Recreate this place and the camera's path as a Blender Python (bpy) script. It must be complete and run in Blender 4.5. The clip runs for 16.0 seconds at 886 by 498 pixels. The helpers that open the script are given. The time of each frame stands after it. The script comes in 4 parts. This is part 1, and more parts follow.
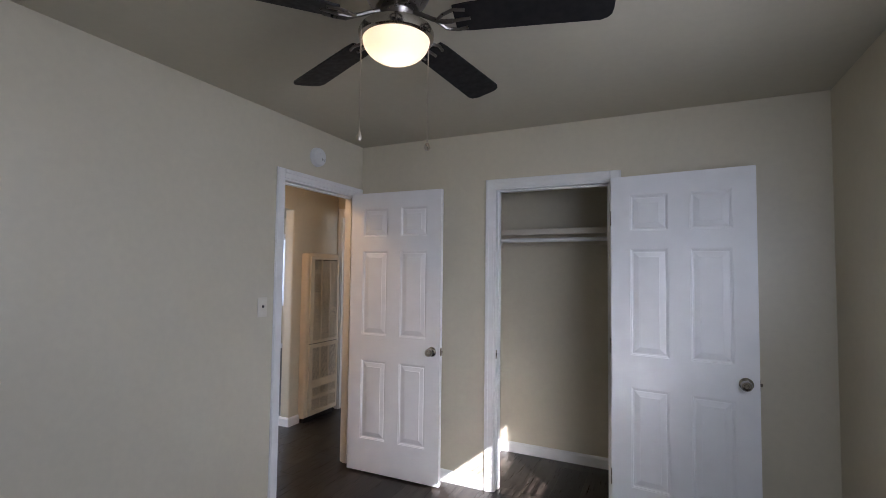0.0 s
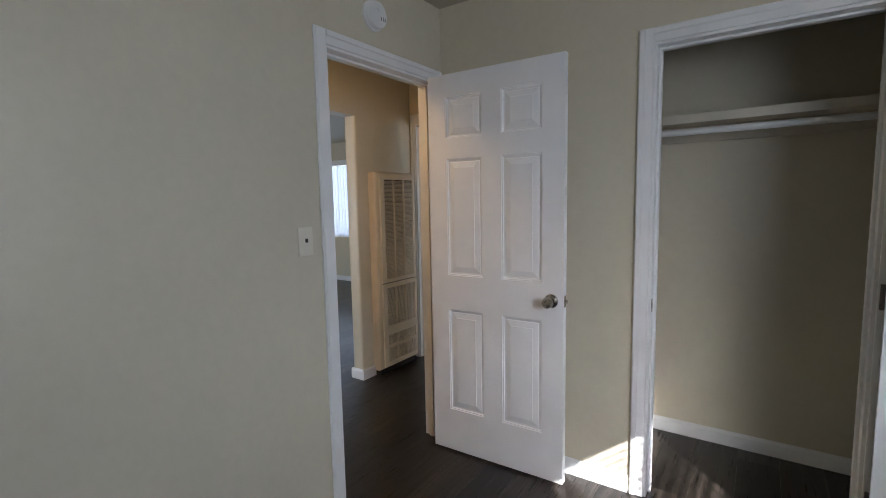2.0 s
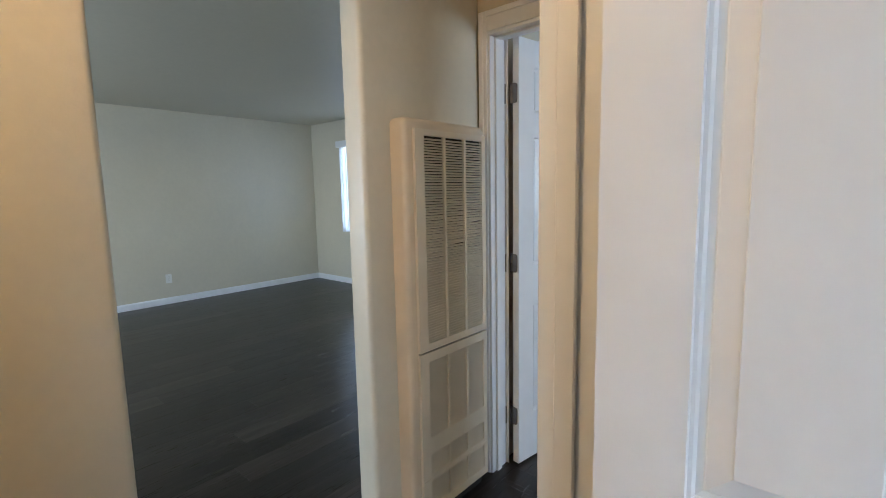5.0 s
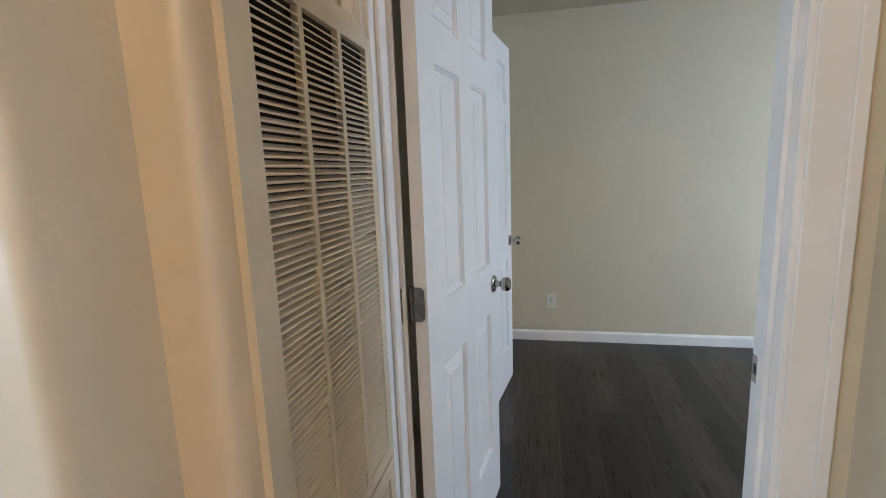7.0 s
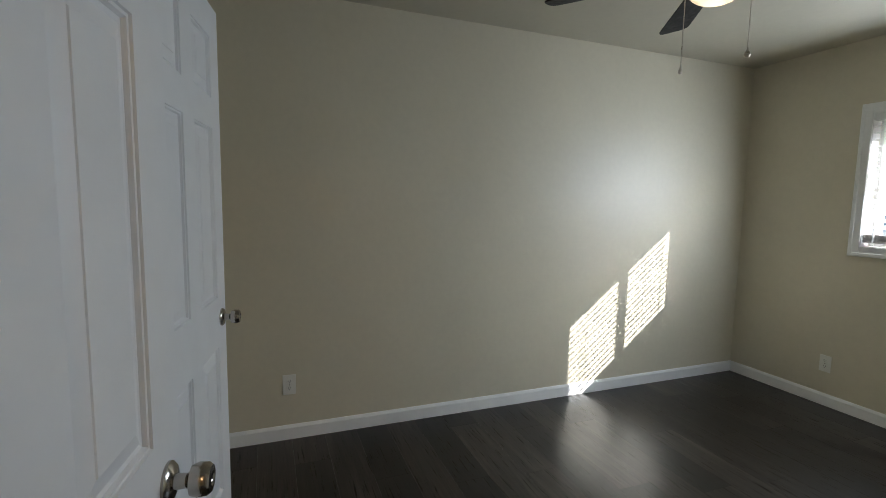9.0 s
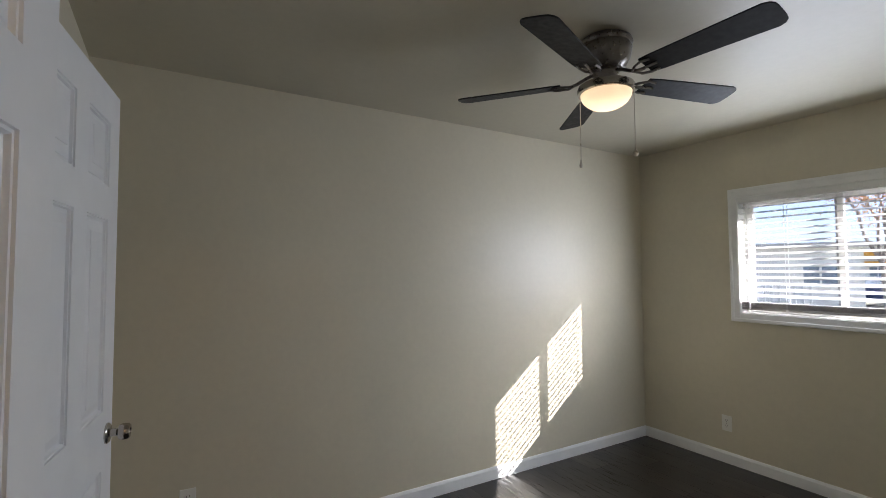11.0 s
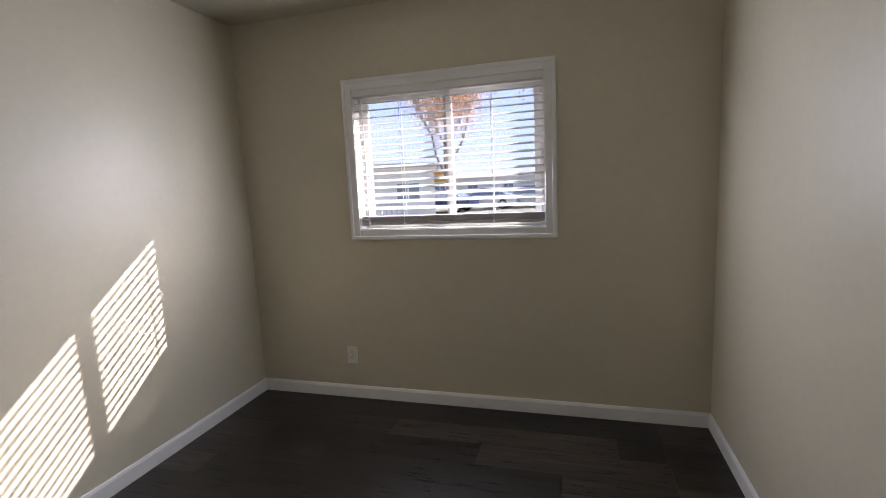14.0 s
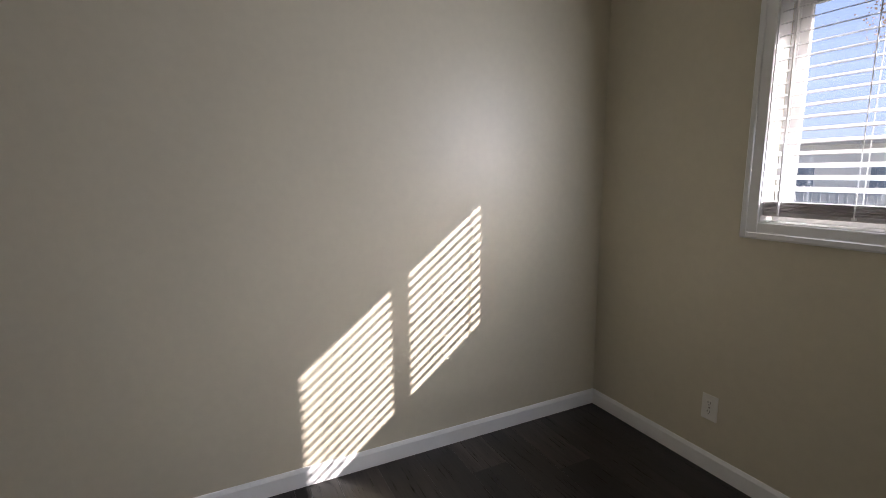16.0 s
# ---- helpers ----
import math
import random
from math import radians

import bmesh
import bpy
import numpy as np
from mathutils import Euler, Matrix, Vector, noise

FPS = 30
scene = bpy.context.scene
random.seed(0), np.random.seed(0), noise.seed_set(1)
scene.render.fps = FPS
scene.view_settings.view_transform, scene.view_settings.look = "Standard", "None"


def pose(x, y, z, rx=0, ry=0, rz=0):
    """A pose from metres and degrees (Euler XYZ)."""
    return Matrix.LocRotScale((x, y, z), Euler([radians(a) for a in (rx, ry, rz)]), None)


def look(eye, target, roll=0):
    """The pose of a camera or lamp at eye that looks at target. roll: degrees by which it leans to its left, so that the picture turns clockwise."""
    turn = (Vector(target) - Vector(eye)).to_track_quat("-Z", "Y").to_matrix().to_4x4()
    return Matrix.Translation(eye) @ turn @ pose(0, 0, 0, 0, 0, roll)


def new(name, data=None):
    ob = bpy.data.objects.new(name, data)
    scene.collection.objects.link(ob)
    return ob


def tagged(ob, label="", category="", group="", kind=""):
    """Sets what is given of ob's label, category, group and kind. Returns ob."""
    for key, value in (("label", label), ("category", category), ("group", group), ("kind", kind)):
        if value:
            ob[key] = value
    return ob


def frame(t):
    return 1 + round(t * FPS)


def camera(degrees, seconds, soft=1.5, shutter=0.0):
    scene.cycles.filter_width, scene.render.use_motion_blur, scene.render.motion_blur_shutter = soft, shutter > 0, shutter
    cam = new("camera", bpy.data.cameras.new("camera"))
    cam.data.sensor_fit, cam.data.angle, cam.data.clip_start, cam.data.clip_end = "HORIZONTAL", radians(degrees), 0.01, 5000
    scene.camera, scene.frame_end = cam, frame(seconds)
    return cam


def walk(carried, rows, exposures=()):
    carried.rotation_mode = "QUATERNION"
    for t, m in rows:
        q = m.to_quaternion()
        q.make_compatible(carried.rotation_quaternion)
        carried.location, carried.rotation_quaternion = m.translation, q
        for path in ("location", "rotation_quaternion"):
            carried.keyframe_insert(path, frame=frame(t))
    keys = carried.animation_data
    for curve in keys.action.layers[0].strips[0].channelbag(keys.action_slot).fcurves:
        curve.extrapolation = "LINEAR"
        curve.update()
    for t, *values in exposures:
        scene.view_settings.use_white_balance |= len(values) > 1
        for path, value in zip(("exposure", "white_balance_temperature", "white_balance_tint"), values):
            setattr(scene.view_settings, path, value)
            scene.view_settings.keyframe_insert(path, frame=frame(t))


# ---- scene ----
cam = camera(87.2, 16.0, soft=0.9)
EXPOSURES = [(0.0, 2.74, 5900, 21), (1.0, 2.72, 5800, 18), (1.5, 2.68, 5800, 16), (2.5, 2.60, 6250, 14), (3.2, 2.48, 6500, 11), (5.3, 3.45, 5250, 9), (6.0, 3.45, 5600, 13), (6.5, 3.45, 5650, 12), (7.5, 3.58, 5650, 12), (8.0, 3.27, 5350, 10), (9.0, 2.50, 6000, 10), (11.5, 2.54, 6150, 18), (13.0, 2.30, 6200, 21), (14.5, 2.32, 6400, 24), (15.0, 2.18, 6450, 23), (16.0, 2.06, 6350, 22)]
PATH = [
    (0, (2.158, -3.024, 1.468), (1.298, -1.221, 1.564), 0.7),
    (0.5, (1.968, -2.887, 1.46), (1.078, -1.097, 1.508), -0.2),
    (1, (1.831, -2.729, 1.446), (0.864, -0.978, 1.413), -0.7),
    (1.5, (1.677, -2.47, 1.422), (0.626, -0.772, 1.301), -0.5),
    (2, (1.516, -2.203, 1.396), (0.385, -0.566, 1.189), -1.1),
    (2.5, (1.278, -1.951, 1.406), (0.101, -0.354, 1.159), -1.2),
    (3, (1.095, -1.649, 1.375), (-0.157, -0.114, 1.098), -0.7),
    (3.2, (1.027, -1.519, 1.38), (-0.263, -0.017, 1.096), -0.5),
    (5.3, (0.081, -0.601, 1.362), (-1.224, 0.896, 1.124), -1.2),
    (5.5, (-0.036, -0.529, 1.366), (-1.29, 1.012, 1.13), -1.4),
    (6, (-0.256, -0.32, 1.351), (-1.314, 1.356, 1.078), -1.9),
    (6.5, (-0.451, -0.109, 1.332), (-1.196, 1.72, 1.016), -2.1),
    (7, (-0.631, 0.069, 1.344), (-1.045, 1.998, 1.017), -2.1),
    (7.5, (-0.69, 0.3, 1.326), (-0.803, 2.265, 0.968), -1.4),
    (8, (-0.668, 0.587, 1.322), (-0.489, 2.545, 0.957), -0.3),
    (8.5, (-0.683, 0.859, 1.317), (-0.2, 2.774, 1.003), 0.3),
    (9, (-0.656, 1.002, 1.37), (0.05, 2.862, 1.163), 1.0),
    (9.2, (-0.641, 1.035, 1.382), (0.128, 2.874, 1.229), 1.2),
    (11.3, (-0.666, 1.03, 1.443), (0.415, 2.71, 1.532), -1.5),
    (11.5, (-0.629, 1.105, 1.435), (0.509, 2.747, 1.501), -2.4),
    (12, (-0.471, 1.299, 1.43), (0.859, 2.793, 1.408), -4.8),
    (12.5, (-0.335, 1.389, 1.413), (1.246, 2.606, 1.277), -5.6),
    (13, (-0.197, 1.497, 1.394), (1.613, 2.322, 1.19), -5.4),
    (13.5, (0.021, 1.537, 1.361), (1.96, 1.953, 1.099), -4.2),
    (14, (0.282, 1.562, 1.381), (2.186, 2.11, 1.105), -2.7),
    (14.5, (0.508, 1.65, 1.367), (2.299, 2.485, 1.061), -2.5),
    (15, (0.712, 1.74, 1.372), (2.294, 2.92, 1.046), -1.8),
    (15.5, (0.879, 1.739, 1.338), (2.17, 3.236, 1.039), -0.7),
    (16, (1.059, 1.793, 1.314), (1.932, 3.563, 0.994), -0.4),
]
walk(cam, [(t, look(*p)) for t, *p in PATH], EXPOSURES)

# ---- light ----
SUN = Vector((-0.92, 1.0, -0.73)).normalized()
world = bpy.data.worlds.new("sky")
scene.world = world
world.use_nodes = True
wt = world.node_tree
sky = wt.nodes.new("ShaderNodeTexSky")
sky.sky_type = "NISHITA"
sky.sun_disc = False
sky.sun_elevation = math.asin(-SUN.z)
sky.sun_rotation = math.atan2(-SUN.x, -SUN.y)
sky.air_density, sky.dust_density = 1.0, 0.6
back = wt.nodes["Background"]
back.inputs["Strength"].default_value = 0.055
wt.links.new(sky.outputs["Color"], back.inputs["Color"])
sun = new("sun", bpy.data.lights.new("sun", "SUN"))
sun.data.energy, sun.data.angle, sun.data.color = 3.3, radians(0.50), (1.0, 0.95, 0.87)
sun.rotation_mode = "QUATERNION"
sun.rotation_quaternion = SUN.to_track_quat("-Z", "Y")


def sky_lamp(name, eye, target, wide, high, watts):
    """Soft daylight standing in a window's opening."""
    lamp = new(name, bpy.data.lights.new(name, "AREA"))
    lamp.data.shape, lamp.data.size, lamp.data.size_y = "RECTANGLE", wide, high
    lamp.data.energy, lamp.data.color = watts, (0.82, 0.905, 1.0)
    lamp.matrix_world = look(eye, target)


sky_lamp("window_light_two", (2.925, 2.29, 1.56), (0.0, 2.29, 1.15), 1.10, 0.72, 4.5)
sky_lamp("window_light_one", (2.925, -2.09, 1.60), (0.6, -0.9, 1.05), 1.25, 0.80, 3.4)
sky_lamp("window_light_living", (-3.9, -3.10, 1.25), (-3.9, 0.0, 1.75), 2.40, 1.50, 8.0)
sky_lamp("window_light_living_north", (-4.855, 3.665, 1.47), (-4.855, 0.0, 1.47), 1.25, 1.25, 1.5)


# ---- materials ----
class Nodes:
    """Small wrapper round a material's node tree."""

    def __init__(self, name):
        self.mat = bpy.data.materials.new(name)
        self.mat.use_nodes = True
        self.tree = self.mat.node_tree
        self.bsdf = self.tree.nodes["Principled BSDF"]
        self.place = self.tree.nodes.new("ShaderNodeNewGeometry").outputs["Position"]

    def add(self, kind, **inputs):
        node = self.tree.nodes.new(kind)
        for key, value in inputs.items():
            self.put(node.inputs[key.replace("_", " ")], value)
        return node

    def put(self, socket, value):
        if isinstance(value, bpy.types.NodeSocket):
            self.tree.links.new(value, socket)
        else:
            socket.default_value = value

    def set(self, **inputs):
        for key, value in inputs.items():
            self.put(self.bsdf.inputs[key.replace("_", " ")], value)
        return self

    def stretched(self, x, y, z, source=None):
        node = self.add("ShaderNodeVectorMath", Vector=source or self.place)
        node.operation = "MULTIPLY"
        node.inputs[1].default_value = (x, y, z)
        return node.outputs["Vector"]

    def noise(self, scale, detail=3.0, rough=0.5, source=None):
        return self.add("ShaderNodeTexNoise", Vector=source or self.place, Scale=scale, Detail=detail, Roughness=rough).outputs["Fac"]

    def ramp(self, value, *stops):
        node = self.add("ShaderNodeValToRGB", Fac=value)
        cr = node.color_ramp
        while len(cr.elements) < len(stops):
            cr.elements.new(0.5)
        for e, (p, c) in zip(cr.elements, stops):
            e.position, e.color = p, (*c, 1) if len(c) == 3 else c
        return node.outputs["Color"]

    def mix(self, fac, a, b, blend="MIX"):
        node = self.tree.nodes.new("ShaderNodeMix")
        node.data_type, node.blend_type = "RGBA", blend
        self.put(node.inputs[0], fac)
        self.put(node.inputs[6], a)
        self.put(node.inputs[7], b)
        return node.outputs[2]

    def maths(self, op, a, b=0.0):
        node = self.tree.nodes.new("ShaderNodeMath")
        node.operation = op
        self.put(node.inputs[0], a)
        self.put(node.inputs[1], b)
        return node.outputs[0]

    def bump(self, height, strength, distance):
        self.put(self.bsdf.inputs["Normal"], self.add("ShaderNodeBump", Height=height, Strength=strength, Distance=distance).outputs["Normal"])
        return self


def plain(name, colour, rough=0.5, metal=0.0, vary=0.06, scale=9.0, bump=0.0, bump_scale=200.0, spec=0.5):
    """A painted, moulded or metal surface with soft mottling and a fine relief."""
    n = Nodes(name)
    c = Vector(colour)
    tone = n.ramp(n.noise(scale, 4.0), (0.3, tuple(c * (1 - vary))), (0.7, tuple(c * (1 + vary))))
    r = n.ramp(n.noise(scale * 3, 2.0), (0.3, (rough * 0.88,) * 3), (0.7, (min(1, rough * 1.12),) * 3))
    n.set(Base_Color=tone, Roughness=r, Metallic=metal, Specular_IOR_Level=spec)
    if bump:
        n.bump(n.noise(bump_scale, 2.0), bump, 0.002)
    return n.mat


def wall_paint(name, colour, rough):
    """Rolled eggshell paint: orange-peel relief, faint roller bands and scuffs."""
    n = Nodes(name)
    c = Vector(colour)
    large = n.noise(0.9, 4.0, 0.6)
    fine = n.noise(28.0, 3.0)
    tone = n.ramp(large, (0.3, tuple(c * 0.95)), (0.7, tuple(c * 1.04)))
    tone = n.mix(0.08, tone, n.ramp(fine, (0.35, tuple(c * 0.8)), (0.65, tuple(c * 1.15))))
    scuff = n.ramp(n.noise(3.1, 6.0, 0.7), (0.70, (0, 0, 0)), (0.80, (1, 1, 1)))
    tone = n.mix(n.maths("MULTIPLY", scuff, 0.10), tone, (*tuple(c * 0.72), 1))
    n.set(Base_Color=tone, Roughness=n.ramp(large, (0.3, (rough * 0.92,) * 3), (0.7, (rough * 1.08,) * 3)), Specular_IOR_Level=0.5)
    peel = n.maths("ADD", n.noise(150.0, 2.0), n.maths("MULTIPLY", n.noise(14.0, 2.0), 0.8))
    n.bump(peel, 0.10, 0.003)
    return n.mat


def plank_material():
    """Dark grey-brown vinyl plank: streaked grain along the board, one tone a board."""
    n = Nodes("vinyl_plank")
    info = n.tree.nodes.new("ShaderNodeObjectInfo")
    rnd = info.outputs["Random"]
    island = n.tree.nodes.new("ShaderNodeNewGeometry").outputs["Random Per Island"]
    mixed = n.maths("FRACT", n.maths("ADD", n.maths("MULTIPLY", rnd, 7.31), n.maths("MULTIPLY", island, 3.7)))
    shift = n.add("ShaderNodeVectorMath", Vector=n.place)
    shift.operation = "ADD"
    comb = n.add("ShaderNodeCombineXYZ", X=n.maths("MULTIPLY", mixed, 13.0), Y=n.maths("MULTIPLY", mixed, 31.0), Z=0.0)
    n.put(shift.inputs[1], comb.outputs[0])
    board = shift.outputs["Vector"]
    broad = n.noise(1.0, 4.0, 0.62, n.stretched(15.0, 1.1, 1.0, board))
    fine = n.noise(1.0, 5.0, 0.65, n.stretched(95.0, 4.0, 1.0, board))
    tone = n.ramp(broad, (0.30, (0.014, 0.0116, 0.0105)), (0.5, (0.040, 0.033, 0.029)), (0.70, (0.125, 0.106, 0.092)))
    tone = n.mix(0.45, tone, n.ramp(fine, (0.36, (0.008, 0.0068, 0.006)), (0.66, (0.100, 0.084, 0.073))))
    lift = n.ramp(mixed, (0.0, (0.165, 0.158, 0.150)), (0.6, (0.39, 0.366, 0.345)), (1.0, (0.88, 0.83, 0.77)))
    tone = n.mix(1.0, tone, lift, "MULTIPLY")
    n.set(Base_Color=tone, Roughness=n.ramp(fine, (0.3, (0.25,) * 3), (0.7, (0.36,) * 3)), Specular_IOR_Level=0.46)
    n.bump(n.maths("ADD", fine, n.maths("MULTIPLY", broad, 0.6)), 0.12, 0.002)
    return n.mat


def glow(name, colour, strength, base=(0.8, 0.8, 0.8)):
    n = Nodes(name)
    n.set(Base_Color=(*base, 1), Roughness=0.35, Emission_Color=(*colour, 1), Emission_Strength=strength)
    return n.mat


def glass_material():
    n = Nodes("window_glass")
    n.set(Base_Color=(0.70, 0.71, 0.74, 1), Roughness=0.0, IOR=1.45, Transmission_Weight=1.0)
    return n.mat


def sheer(name, colour, amount, rough=0.6):
    """Thin plastic or cloth that lets light glow through."""
    n = Nodes(name)
    tr = n.add("ShaderNodeBsdfTranslucent", Color=(*colour, 1))
    mix = n.add("ShaderNodeMixShader", Fac=amount)
    n.set(Base_Color=n.ramp(n.noise(20.0), (0.3, tuple(Vector(colour) * 0.96)), (0.7, colour)), Roughness=rough)
    n.tree.links.new(n.bsdf.outputs[0], mix.inputs[1])
    n.tree.links.new(tr.outputs[0], mix.inputs[2])
    n.tree.links.new(mix.outputs[0], n.tree.nodes["Material Output"].inputs["Surface"])
    return n.mat


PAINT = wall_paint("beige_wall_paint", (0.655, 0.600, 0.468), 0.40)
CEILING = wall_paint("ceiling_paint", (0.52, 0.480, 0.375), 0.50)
TRIM = plain("white_trim_paint", (0.86, 0.86, 0.85), 0.32, vary=0.03, bump=0.05, bump_scale=90)
DOOR = plain("white_door_paint", (0.87, 0.88, 0.89), 0.34, vary=0.02, bump=0.06, bump_scale=120)
VINYL = plain("white_vinyl", (0.82, 0.82, 0.81), 0.35, vary=0.02)
SLAT = sheer("white_blind_slat", (0.86, 0.86, 0.86), 0.38, 0.09)
# blind rail greyed: its backlit shade is put into the colour
RAIL = plain("backlit_shade_rail", (0.46, 0.44, 0.43), 0.4, vary=0.04)
SWITCH = plain("almond_switch_plate", (0.74, 0.69, 0.585), 0.35, vary=0.02)
VANE = sheer("white_vertical_vane", (0.88, 0.90, 0.93), 0.7)
PLANK = plank_material()
SLAB = plain("dark_underlay", (0.012, 0.011, 0.010), 0.8)
NICKEL = plain("brushed_nickel", (0.44, 0.41, 0.37), 0.17, metal=1.0, vary=0.08, scale=40)
DARK_NICKEL = plain("dark_nickel", (0.19, 0.172, 0.155), 0.30, metal=1.0, vary=0.12, scale=30)
BLADE = plain("black_brown_blade", (0.008, 0.007, 0.007), 0.6, vary=0.25, scale=14, spec=0.3)
CREAM = plain("cream_enamel", (0.70, 0.60, 0.45), 0.36, vary=0.05, scale=6, bump=0.04, bump_scale=80)
CREAM_LIGHT = plain("cream_enamel_worn", (0.74, 0.66, 0.52), 0.40, vary=0.05, scale=8)
# near-black colour that paints the shade inside and under the heater
HOLLOW_SHADE = plain("painted_hollow_shade", (0.03, 0.026, 0.022), 0.9)
PLATE = plain("ivory_plate", (0.80, 0.785, 0.73), 0.35, vary=0.02)
SOCKET_DARK = plain("socket_slot", (0.05, 0.045, 0.04), 0.6)
WOOD_RAW = plain("painted_shelf", (0.66, 0.60, 0.49), 0.45, vary=0.05)
BULB = glow("lit_bulb", (1.0, 0.76, 0.50), 2.3)
BOWL = sheer("frosted_bowl_glass", (0.90, 0.86, 0.76), 0.65, 0.3)
HALL_BULB = glow("lit_hall_dome", (1.0, 0.64, 0.32), 6.8)
GLASS = glass_material()
CHAIN = plain("bead_chain", (0.55, 0.50, 0.42), 0.3, metal=1.0)
STUCCO = plain("outside_stucco", (0.55, 0.51, 0.44), 0.9, vary=0.08, bump=0.3, bump_scale=60)


# ---- building blocks ----
def box(bm, x0, y0, z0, x1, y1, z1, bevel=0.0, segments=1):
    made = bmesh.ops.create_cube(bm, size=1.0)["verts"]
    for v in made:
        v.co = Vector((x0 + (v.co.x + 0.5) * (x1 - x0), y0 + (v.co.y + 0.5) * (y1 - y0), z0 + (v.co.z + 0.5) * (z1 - z0)))
    if bevel:
        edges = list({e for v in made for e in v.link_edges})
        bmesh.ops.bevel(bm, geom=edges, offset=bevel, segments=segments, profile=0.5, affect="EDGES")
    return bm


def lathe(bm, profile, segments=32, m=None):
    """Turns (radius, height) pairs round the z axis."""
    rings = []
    for r, z in profile:
        if r < 1e-6:
            rings.append([bm.verts.new((0, 0, z))])
        else:
            rings.append([bm.verts.new((r * math.cos(2 * math.pi * i / segments), r * math.sin(2 * math.pi * i / segments), z)) for i in range(segments)])
    for a, b in zip(rings, rings[1:]):
        for i in range(segments):
            j = (i + 1) % segments
            quad = [a[i % len(a)], a[j % len(a)], b[j % len(b)], b[i % len(b)]]
            quad = list(dict.fromkeys(quad))
            if len(quad) > 2:
                bm.faces.new(quad)
    if m is not None:
        bmesh.ops.transform(bm, matrix=m, verts=[v for ring in rings for v in ring])
    bmesh.ops.recalc_face_normals(bm, faces=bm.faces)
    return bm


def tube(bm, points, radius, segments=8):
    """A round bar along a line of points."""
    rings = []
    for i, p in enumerate(points):
        p = Vector(p)
        d = (Vector(points[min(i + 1, len(points) - 1)]) - Vector(points[max(i - 1, 0)])).normalized()
        side = d.cross(Vector((0, 0, 1)) if abs(d.z) < 0.9 else Vector((1, 0, 0))).normalized()
        up = side.cross(d)
        rings.append([bm.verts.new(p + radius * (math.cos(2 * math.pi * k / segments) * side + math.sin(2 * math.pi * k / segments) * up)) for k in range(segments)])
    for a, b in zip(rings, rings[1:]):
        for k in range(segments):
            bm.faces.new((a[k], a[(k + 1) % segments], b[(k + 1) % segments], b[k]))
    bm.faces.new(rings[0][::-1])
    bm.faces.new(rings[-1])
    bmesh.ops.recalc_face_normals(bm, faces=bm.faces)
    return bm


def part(name, bm, material, parent=None, label="", smooth=False):
    """Links a bmesh as one mesh object under a thing or a part."""
    mesh = bpy.data.meshes.new(name)
    bm.to_mesh(mesh)
    bm.free()
    mesh.materials.append(material)
    if smooth:
        for p in mesh.polygons:
            p.use_smooth = True
        mesh.set_sharp_from_angle(angle=radians(38))
    ob = new(name, mesh)
    if parent:
        ob.parent = parent
    if label:
        tagged(ob, label)
    return ob


def thing(name, m, label, category, group=""):
    ob = new(name)
    ob.empty_display_size = 0.1
    ob.matrix_world = m
    return tagged(ob, label, category, group)


def structure(name, bm, material, label, category, smooth=False):
    return tagged(part(name, bm, material, None, "", smooth), label, category, "", "structure")


B = bmesh.new

# ---- the plan, in metres ----
H = 2.44            # ceilings
EAST = 2.95         # inner face of the outside wall of both bedrooms
A_SOUTH = -3.5      # bedroom one runs from here to y = 0, west wall at x = 0
CLOSET_BACK, CLOSET_W, CLOSET_E = 0.735, 0.915, 2.52
B_SOUTH, B_NORTH, B_WEST = 0.862, 3.679, -0.995
HALL_W, HALL_E, HALL_N, HALL_S = -1.030, -0.050, 1.025, -1.75
B_DOOR = (-0.990, -0.167)
LIV_W, LIV_N, LIV_S = -6.27, 3.615, -3.2
JOG = 0.45
DOOR_A = (-0.842, -0.047)
CLO_A = (1.098, 1.864)
HEAD = 2.05


def wall(name, axis, a0, a1, p0, p1, openings=(), z0=0.0, z1=H, label="beige painted plaster wall with a satin roller finish", material=None):
    """A wall along x or y from a0 to a1, between the faces p0 and p1, with openings (from, to, sill, head) right through it."""
    bm = B()

    def piece(s, e, lo, hi):
        if e - s > 1e-4 and hi - lo > 1e-4:
            if axis == "x":
                box(bm, s, p0, lo, e, p1, hi)
            else:
                box(bm, p0, s, lo, p1, e, hi)

    at = a0
    for s, e, lo, hi in sorted(openings):
        piece(at, s, z0, z1)
        piece(s, e, z0, lo)
        piece(s, e, hi, z1)
        at = e
    piece(at, a1, z0, z1)
    bmesh.ops.remove_doubles(bm, verts=bm.verts, dist=1e-5)
    return structure(name, bm, material or PAINT, label, "wall")


WIN_B = (1.716, 2.864, 1.115, 1.970)
WIN_A = (-2.780, -1.400, 1.120, 2.050)
wall("wall_bedroom_one_west", "y", A_SOUTH - 0.11, 0.0, -0.11, 0.0, [(*DOOR_A, 0, HEAD)])
wall("wall_bedroom_one_south", "x", 0.0, EAST, A_SOUTH - 0.11, A_SOUTH)
wall("wall_closet_front", "x", -0.11, EAST, 0.0, 0.10, [(*CLO_A, 0, HEAD)])
wall("wall_closet_side", "y", 0.10, CLOSET_BACK, CLOSET_W - 0.11, CLOSET_W)
wall("wall_closet_end", "y", 0.10, CLOSET_BACK, CLOSET_E, CLOSET_E + 0.11)
wall("wall_bedroom_two_south", "x", JOG, EAST, CLOSET_BACK, B_SOUTH)
wall("wall_hall_east", "y", 0.10, HALL_N, HALL_E, HALL_E + 0.11)
wall("wall_bedroom_two_jog", "y", B_SOUTH, HALL_N, JOG - 0.11, JOG)
